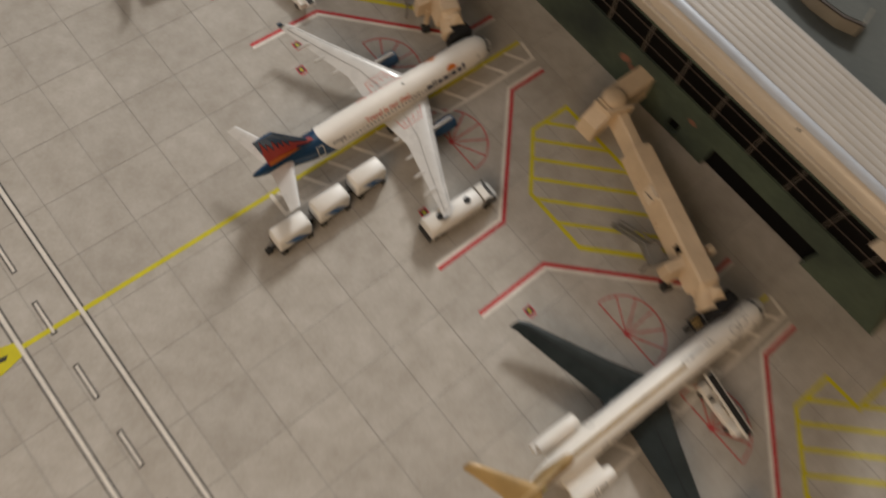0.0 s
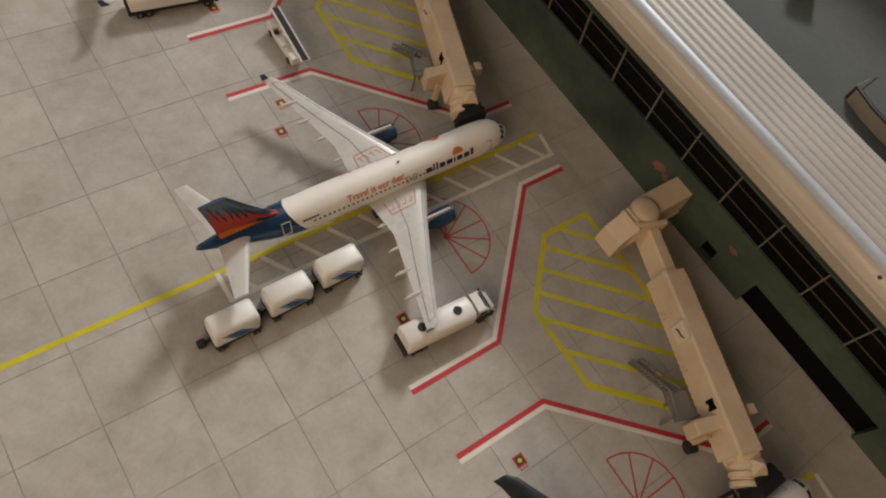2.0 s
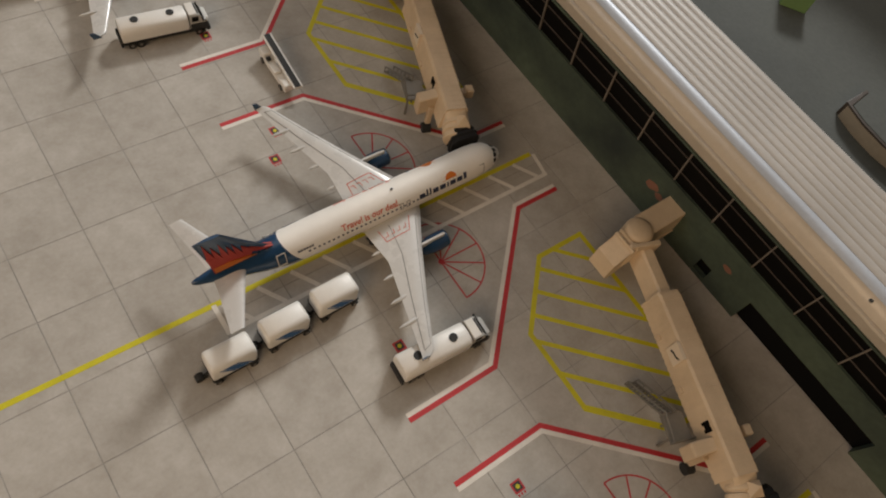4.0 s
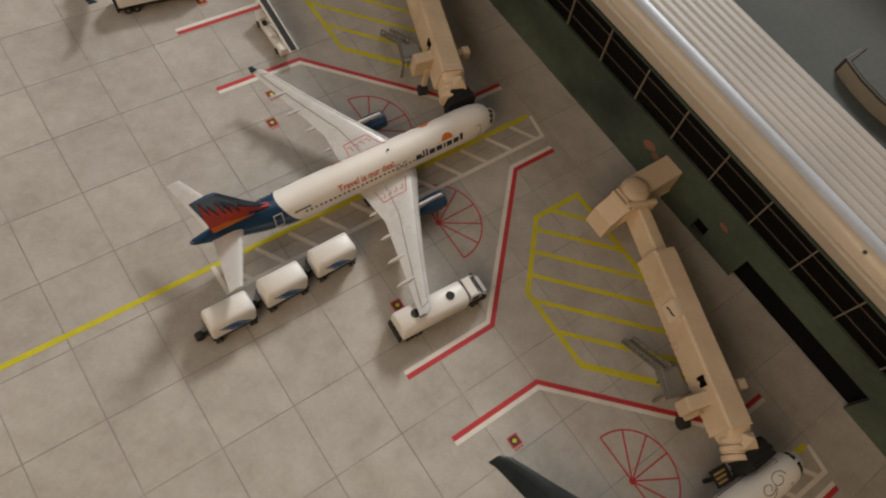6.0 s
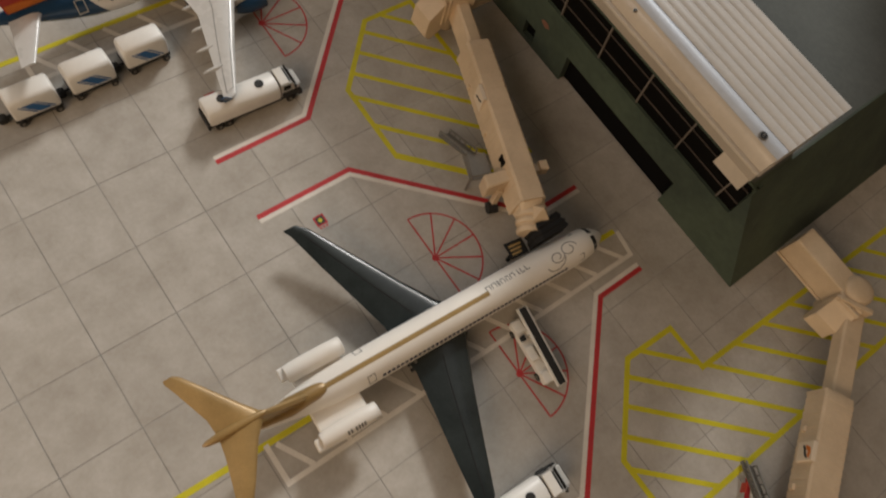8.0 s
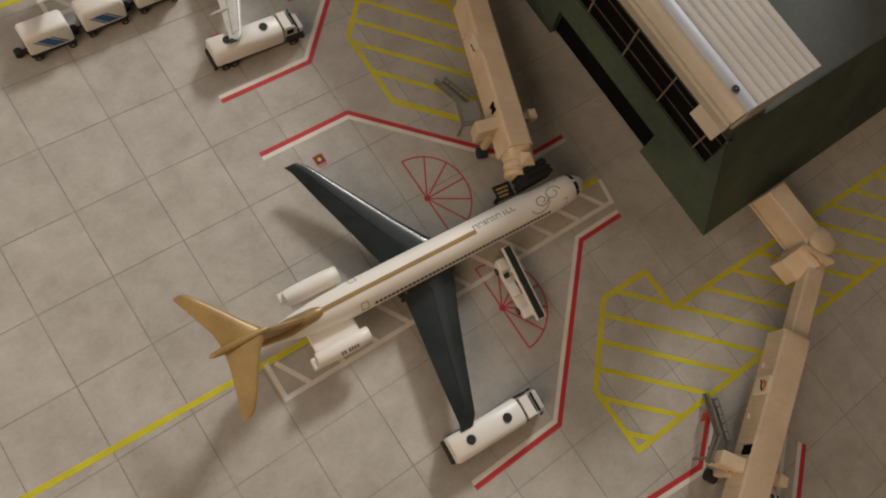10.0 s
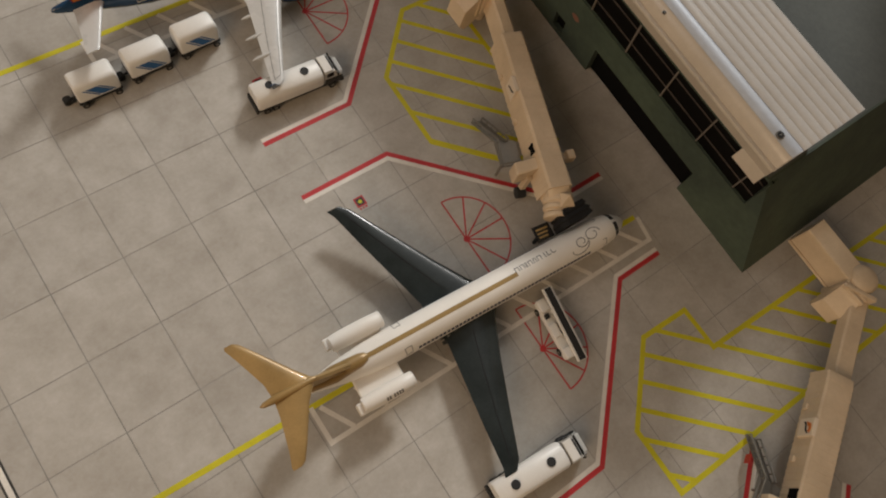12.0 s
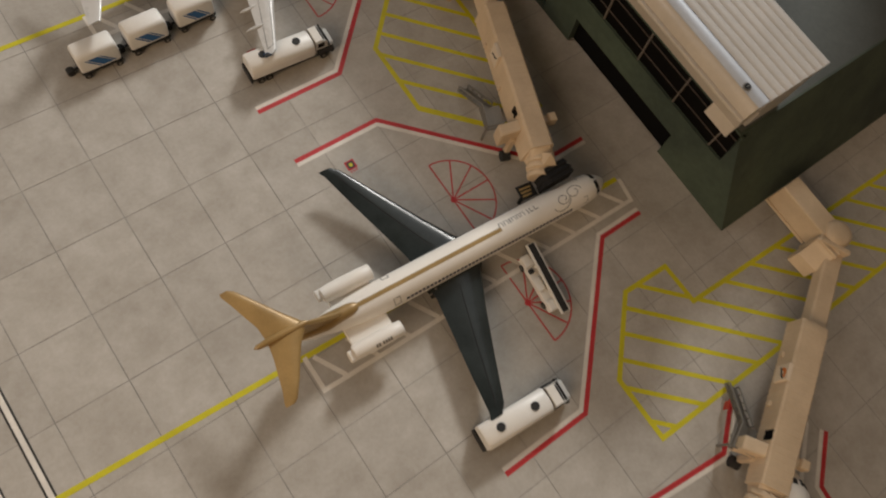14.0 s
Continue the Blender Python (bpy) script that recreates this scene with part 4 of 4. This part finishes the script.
def trijet_tail_airliner(place, label):
    """T-tailed airliner with rear engines, nose at the origin."""
    ob = thing("model_airliner", place, label, "model airplane", "model airplanes")
    r, zc = 4.45, 8.3
    sections = [(0, zc - 0.9, 0.2, 0.2), (-0.5, zc - 0.8, 1.0, 1.0), (-1.6, zc - 0.6, 1.9, 1.9), (-3.4, zc - 0.35, 3.0, 2.9), (-6, zc - 0.1, 3.9, 3.9), (-9, zc, 4.3, 4.3),
                (-12, zc, r, r), (-50, zc, r, r), (-76, zc, r, r), (-83, zc + 0.5, 4.0, 3.9), (-90, zc + 1.2, 3.1, 3.1), (-97, zc + 2.0, 1.7, 2.0), (-102, zc + 2.5, 0.5, 1.0)]
    part("fuselage", hull(sections), WHITE, ob, smooth=True)
    part("belly_fairing", loft(mesh(), [ring(x, 5.6, a, b) for x, a, b in ((-44, 0.6, 0.4), (-49, 3.8, 1.8), (-57, 4.4, 2.1), (-63, 3.8, 1.8), (-68, 0.8, 0.5))]), BLACKISH, ob, smooth=True)
    st0 = [(2.5, -44.5, -63.0, 5.0, 2.2), (6.3, -47.7, -62.6, 5.2, 1.8), (15.0, -52.6, -64.4, 5.7, 1.3), (28.0, -59.2, -67.2, 6.4, 1.0), (38.5, -64.4, -69.2, 7.0, 0.8), (40.6, -66.6, -70.2, 7.3, 0.4)]
    for s in (1, -1):
        st = [(y * (0.965 if s > 0 else 1.03), le - s * 0.075 * y, te - s * 0.075 * y, z, th) for y, le, te, z, th in st0]
        w = part("wing", wing(st, s), BLACKISH, ob, "glossy charcoal swept wing", smooth=True)
        part("panel_line", wing_line(st, s, [(0.2, 0.5), (0.78, 0.5)], 0.22), HOOD, w)
        ey, ez, er = (6.9, 10.2, 2.3) if s > 0 else (-9.9, 9.2, 2.15)
        eng = nacelle(ob, -75.2, -89.2, ey, ez, er, WHITE, WHITE, straight=True)
        part("thrust_reverser", box(mesh(), (-90.8, ey + s * 0.4 - 1.5, ez - 1.2), (-87.4, ey + s * 0.4 + 1.5, ez + 1.0), 0.5), WHITE, eng)
        part("engine_pylon", box(mesh(), (-88.6, min(s * 2.6, ey), ez - 1.9), (-76.6, max(s * 2.6, ey), ez - 0.9), 0.4), WHITE, ob)
        sk = -s * 0.05
        part("tailplane", wing([(0.4, -97.4, -107.0, 22.2, 1.2), (4.0, -100.4, -107.4, 22.3, 1.0), (11.6, -105.4 + 12 * sk, -109.6 + 12 * sk, 22.4, 0.8), (14.6, -107.5 + 15 * sk, -110.7 + 15 * sk, 22.4, 0.6), (15.3, -108.6 + 15 * sk, -110.6 + 15 * sk, 22.4, 0.3)], s), GOLD, ob, "gold painted tailplane", smooth=True)
        gear(ob, -61.0, s * 4.6, 5.6)
        for k in range(46):
            x = -15.5 - k * 1.2
            part("cabin_window", skin_patch(mesh(), x, x - 0.84, 61 if s < 0 else 74, 73 if s < 0 else 82, r, zc, s), NAVY_INK, ob)
        for x0, x1, a0, a1, rr, zz in ((-11.8, -9.6, 40, 70, r - 0.12, zc), (-74.0, -72.0, 40, 72, r, zc)):
            bm = mesh()
            door_frame(bm, x0, x1, a0, a1, rr, zz, s)
            part("door_outline", bm, GREY_INK, ob)
        bm = mesh()
        for k in range(6):
            xx = -83.6 + k * 0.72 + (0.5 if k > 1 else 0)
            rr = er + 0.08
            p = [Vector((x, ey + s * rr * math.sin(radians(a)), ez + rr * math.cos(radians(a)))) for x, a in ((xx, 30), (xx + 0.5, 30), (xx + 0.5, 58), (xx, 58))]
            loft(bm, [p, [v + Vector((0, -s * 0.2, -0.2)) for v in p]])
        if s < 0:
            part("registration_print", bm, GREY_INK, eng)
        else:
            bm.free()
    gear(ob, -12.0, 0, 5.5)
    fin = part("fin", fin_loft([(zc + 2.6, -82.0, -101.0, 0.5), (zc + 4.4, -86.4, -101.6, 1.3), (zc + 9.5, -92.6, -103.6, 1.3), (zc + 13.9, -97.2, -107.0, 1.0)]), GOLD, ob, "gold painted fin", smooth=True)
    part("fin_bullet", loft(mesh(), [ring(x, 22.5, a, a, 14) for x, a in ((-96.4, 0.15), (-97.6, 0.75), (-101, 1.05), (-107, 0.9), (-109.4, 0.6), (-110.2, 0.15))]), GOLD, fin, smooth=True)
    part("gold_fillet", loft(mesh(), [ring(x, zc + z, w, h, 14) for x, z, w, h in ((-82.6, 4.1, 0.3, 0.3), (-83.4, 4.0, 1.2, 0.95), (-85.0, 3.8, 1.75, 1.35), (-92, 3.3, 2.2, 1.8), (-101, 3.2, 0.9, 1.5))]), GOLD, ob, smooth=True)
    bm = mesh()
    skin_patch(bm, -83.0, -38.4, -7, 8, r, zc)
    part("gold_stripe", bm, GOLD_INK, ob, "gold stripe along the top")
    # the airline's name as plain bars, read from the other side
    bm = mesh()
    x = -38.6
    for wd in (1.3, 1.3, 0.5, 1.2, 0.9, 1.3):
        skin_patch(bm, x, x + 0.22, -22, -4, r, zc)
        skin_patch(bm, x + wd - 0.2, x + wd, -22, -4, r, zc)
        skin_patch(bm, x + 0.22, x + wd - 0.2, -22, -19, r, zc)
        x += wd + 0.42
    x += 0.6
    for wd in (0.5, 1.0, 1.2):
        skin_patch(bm, x, x + 0.24, -22, -4, r, zc)
        skin_patch(bm, x + 0.24, x + wd, -7, -4, r, zc)
        x += wd + 0.42
    part("name_lettering", bm, GREY_INK, ob, "thin grey lettering bars")
    # curling flourish near the nose
    bm = mesh()
    for cx, ca, rad, turns, sgn in ((-13.4, 2, 2.0, 1.15, -1), (-17.4, 8, 1.7, 1.2, 1), (-19.6, 18, 3.4, 0.42, 1)):
        pts = []
        for k in range(27):
            f = k / 26
            a = sgn * 2 * math.pi * turns * f
            q = rad * (1 - 0.6 * f)
            pts.append((cx + 1.3 * q * math.cos(a), ca + math.degrees(q * math.sin(a) / r)))
        for (x0, a0), (x1, a1) in zip(pts, pts[1:]):
            d = Vector((x1 - x0, (a1 - a0) * r * 0.01745))
            n = Vector((-d.y, d.x)).normalized() * 0.11
            na = math.degrees(n.y / r)
            ends = [[skin(x0 + n.x, a0 + na, r, zc, -1, e), skin(x0 - n.x, a0 - na, r, zc, -1, e), skin(x1 - n.x, a1 - na, r, zc, -1, e), skin(x1 + n.x, a1 + na, r, zc, -1, e)] for e in (0.06, -0.15)]
            loft(bm, ends)
    part("flourish", bm, GREY_INK, ob, "grey curling flourish")
    for k in range(5):
        a = -66 + k * 27
        sd, lo = (1, max(a, 0)) if a >= 0 else (-1, -a - 24)
        part("cockpit_window", hull_patch(sections, -4.3, -5.8, max(lo, 0), max(lo, 0) + 24, sd), RUBBER, ob, "black cockpit window")
    return ob


narrowbody((151.6, 2.0, 0, 0.0), "white model airliner with navy tail and sunburst fin", {"full": True, "tail": BLUE, "engine": BLUE, "tip": BLUE})
trijet_tail_airliner((158.6, -124.2, 0, -3.7), "white model airliner with gold tail and charcoal wings")
narrowbody((122.9, 133.0, 0, -0.5), "plain white model airliner with blue wing tips", {"full": False, "tail": WHITE, "engine": WHITE, "tip": BLUE})
narrowbody((149.0, -217.4, 0, 38.0), "white model airliner parked at the angled stand", {"full": False, "tail": WHITE, "engine": WHITE, "tip": WHITE})


# ---- ground vehicles ----
def wheel_at(ob, x, y, r=0.95, w=0.8):
    wh = part("wheel", tube(mesh(), (x, y - w / 2, r), (x, y + w / 2, r), r, 16), RUBBER, ob, smooth=True)
    part("hub", tube(mesh(), (x, y - w / 2 - 0.05, r), (x, y + w / 2 + 0.05, r), r * 0.45, 10), SILVER, wh)


def fuel_truck(place):
    ob = thing("fuel_truck", place, "white model tanker truck with black chassis and tank lids", "truck", "fuel trucks")
    bm = mesh()
    n = 7
    prof = [(-3.4, 2.9), (3.4, 2.9)] + [(3.5 - 0.0 * k, 5.4) for k in range(1)]
    for k in range(n + 1):
        a = math.pi * k / n
        prof.append((3.5 * math.cos(a) if 0 < k < n else (3.5 if k == 0 else -3.5), 5.9 + 2.0 * math.sin(a) ** 0.7 if 0 < k < n else 5.9))
    prof.append((-3.5, 5.4))
    loft(bm, [[(x, y * s, 2.9 + (z - 2.9) * s) for y, z in prof] for x, s in ((-10.4, 0.93), (-9.9, 1.0), (9.3, 1.0), (9.8, 0.94))])
    tank = part("tank", bm, TRUCK_WHITE, ob, smooth=True)
    for x in (-5.4, 5.3):
        part("tank_lid", tube(mesh(), (x, 0.2, 7.6), (x, 0.2, 8.06), 1.2, 20), RUBBER, tank, "round black lid")
    part("chassis", box(mesh(), (-10.8, -2.9, 1.2), (15.2, 2.9, 2.9), 0.2), RUBBER, ob)
    part("rear_bumper", box(mesh(), (-11.1, -3.1, 0.8), (-10.4, 3.1, 3.2), 0.2), RUBBER, ob)
    bm = mesh()
    prof = [(10.2, 2.6), (15.6, 2.6), (15.8, 5.0), (14.6, 5.6), (13.4, 7.6), (10.2, 7.7)]
    loft(bm, [[(x, y, z) for x, z in prof] for y in (-3.0, 3.0)])
    cab = part("cab", bm, CAB_GREY, ob, "grey translucent cab")
    part("windscreen", loft(mesh(), [[(13.55, y, 7.5), (14.7, y, 5.7), (14.8, y, 5.8), (13.65, y, 7.6)] for y in (-2.6, 2.6)]), DARK_GLASS, cab)
    part("cab_roof", box(mesh(), (10.3, -2.7, 7.7), (12.7, 2.7, 7.95), 0.1), TRUCK_WHITE, cab)
    part("roof_slit", box(mesh(), (12.85, -2.2, 7.62), (13.2, 2.2, 7.8)), RUBBER, cab)
    part("bonnet", box(mesh(), (14.6, -2.5, 4.6), (16.2, 2.5, 5.4), 0.3), TRUCK_WHITE, cab)
    for s in (-1, 1):
        part("fender", box(mesh(), (10.4, s * 3.1 - 0.35, 2.4), (15.9, s * 3.1 + 0.35, 4.4), 0.3), RUBBER, cab)
        part("side_window", box(mesh(), (10.9, s * 3.0 - 0.04, 5.2), (13.0, s * 3.0 + 0.04, 7.1)), DARK_GLASS, cab)
    part("front_bumper", box(mesh(), (15.2, -3.2, 1.0), (16.4, 3.2, 2.6), 0.2), RUBBER, ob)
    for s in (-1, 1):
        part("mirror", box(mesh(), (14.0, s * 3.4 - 0.25, 5.4), (14.4, s * 3.4 + 0.25, 6.8)), RUBBER, cab)
        part("mirror_arm", tube(mesh(), (13.8, s * 2.9, 6.3), (14.2, s * 3.4, 6.3), 0.12, 6), RUBBER, cab)
        for x in (-8.0, -5.4, 12.6):
            wheel_at(ob, x, s * 3.0, 1.15, 1.0)
    return ob


first_truck = fuel_truck((99.4, -40.8, 0, -3.0))
copy_thing(first_truck, pose(95.4 * MM, -164.8 * MM, 0, 0, 0, -4.5))
copy_thing(first_truck, pose(83.6 * MM, 92.6 * MM, 0, 0, 0, -6.0))


def baggage_cart(place):
    ob = thing("baggage_cart", place, "white covered baggage cart with blue diagonal stripes", "baggage cart", "baggage cart train")
    bm = mesh()
    prof = [(-3.05, 2.2), (3.05, 2.2), (3.15, 7.0), (2.95, 7.9), (2.4, 8.45), (1.6, 8.65), (-1.6, 8.65), (-2.4, 8.45), (-2.95, 7.9), (-3.15, 7.0)]
    loft(bm, [[(x, y * s, 2.2 + (z - 2.2) * s) for y, z in prof] for x, s in ((-5.85, 0.86), (-5.6, 0.95), (-5.1, 1.0), (5.1, 1.0), (5.6, 0.95), (5.85, 0.86))])
    cover = part("cover", bm, TRUCK_WHITE, ob, smooth=True)
    for s in (-1, 1):
        for x0, w in ((-4.0, 0.4), (-3.1, 2.9), (0.3, 0.4)):
            bm = loft(mesh(), [[(s * -x0, y, 6.7), (s * -(x0 + w), y, 6.7), (s * -(x0 + w + 3.6), y, 2.9), (s * -(x0 + 3.6), y, 2.9)] for y in (s * 3.0, s * 3.24)])
            part("blue_stripe", bm, MID_BLUE, cover)
    part("bed", box(mesh(), (-6.0, -3.2, 1.3), (6.0, 3.2, 2.2), 0.15), RUBBER, ob)
    part("tow_bar", tube(mesh(), (-6.0, 0, 1.4), (-8.6, 0, 1.0), 0.35, 8), RUBBER, ob)
    for x in (-4.6, 4.6):
        for s in (-1, 1):
            wheel_at(ob, x, s * 3.2, 1.0, 1.0)
    part("end_wheel", tube(mesh(), (-8.2, -0.9, 1.1), (-8.2, 0.9, 1.1), 1.1, 14), RUBBER, ob)
    return ob


cart = baggage_cart((54.9, -16.1, 0, 0.0))
copy_thing(cart, pose(69.9 * MM, -15.3 * MM, 0, 0, 0, 1.0))
copy_thing(cart, pose(85.0 * MM, -14.3 * MM, 0, 0, 0, 1.0))


def belt_loader(place):
    ob = thing("belt_loader", place, "white model belt loader with a black conveyor", "belt loader", "belt loaders")
    bm = box(mesh(), (-8.6, -2.4, 1.0), (8.6, 1.0, 3.0), 0.3)
    box(bm, (-8.8, -2.6, 2.6), (-5.2, 0.4, 4.4), 0.4)
    box(bm, (5.6, -2.5, 2.6), (8.8, 0.6, 4.0), 0.4)
    box(bm, (-1.6, -2.7, 2.6), (2.4, -0.2, 3.9), 0.3)
    part("body", bm, TRUCK_WHITE, ob)
    part("seat", box(mesh(), (-4.6, -2.2, 3.0), (-3.2, -0.8, 4.0), 0.2), RUBBER, ob)
    m = pose(0, 1.2, 5.4, 0, 7.0, 0)
    part("conveyor_frame", box(mesh(), (-10.8, -1.5, -0.6), (10.8, 1.5, 0.2), 0.15, m), TRUCK_WHITE, ob)
    part("belt", box(mesh(), (-10.6, -0.95, 0.2), (10.6, 0.95, 0.34), 0.0, m), RUBBER, ob, "black conveyor belt")
    part("lift_arm", box(mesh(), (-5.0, 0.2, 2.8), (-4.0, 1.6, 5.4)), TRUCK_WHITE, ob)
    part("lift_arm", box(mesh(), (4.0, 0.2, 2.8), (5.0, 1.6, 4.5)), TRUCK_WHITE, ob)
    for x in (-6.2, 6.0):
        for y in (-2.3, 1.0):
            wheel_at(ob, x, y, 1.05, 0.8)
    return ob


loader = belt_loader((125.2, -139.0, 0, -96.0))
copy_thing(loader, pose(110.4 * MM, 63.0 * MM, 0, 0, 0, -91.0))


# ---- apron slabs ----
def slab_mesh(name):
    bm = box(mesh(), (-TX / 2 + GAP / 2, -TY / 2 + GAP / 2, -0.07), (TX / 2 - GAP / 2, TY / 2 - GAP / 2, -0.0005))
    ob = part(name, bm, CONCRETE, ground)
    return ob


first = None
for i in range(-2, 11):
    for j in range(-5, 18):
        if first is None:
            first = slab_mesh("slab")
            ob = first
        else:
            ob = bpy.data.objects.new("slab", first.data)
            scene.collection.objects.link(ob)
            ob.parent = ground
        ob.location = ((X0 + (i + 0.5) * TX) * MM, (Y0 - (j + 0.5) * TY) * MM, 0)
verts, faces = [], []
for i in range(-18, 26):
    for j in range(-20, 30):
        if -2 <= i < 11 and -5 <= j < 18:
            continue
        x0, x1 = X0 + i * TX + GAP / 2, X0 + (i + 1) * TX - GAP / 2
        y1, y0 = Y0 - j * TY - GAP / 2, Y0 - (j + 1) * TY + GAP / 2
        if x0 < -395 or x1 > 336 or y0 < -595 or y1 > 495:
            continue
        n = len(verts)
        for z in (-0.07, -0.0005):
            verts += [(x * MM, y * MM, z * MM) for x, y in ((x0, y0), (x1, y0), (x1, y1), (x0, y1))]
        faces += [(n + 4, n + 5, n + 6, n + 7)] + [(n + a, n + (a + 1) % 4, n + 4 + (a + 1) % 4, n + 4 + a) for a in range(4)]
me = bpy.data.meshes.new("outer_slabs")
me.from_pydata(verts, [], faces)
me.materials.append(CONCRETE)
outer = new("outer_slabs", me)
outer.parent = ground
tagged(outer, kind="stuff")
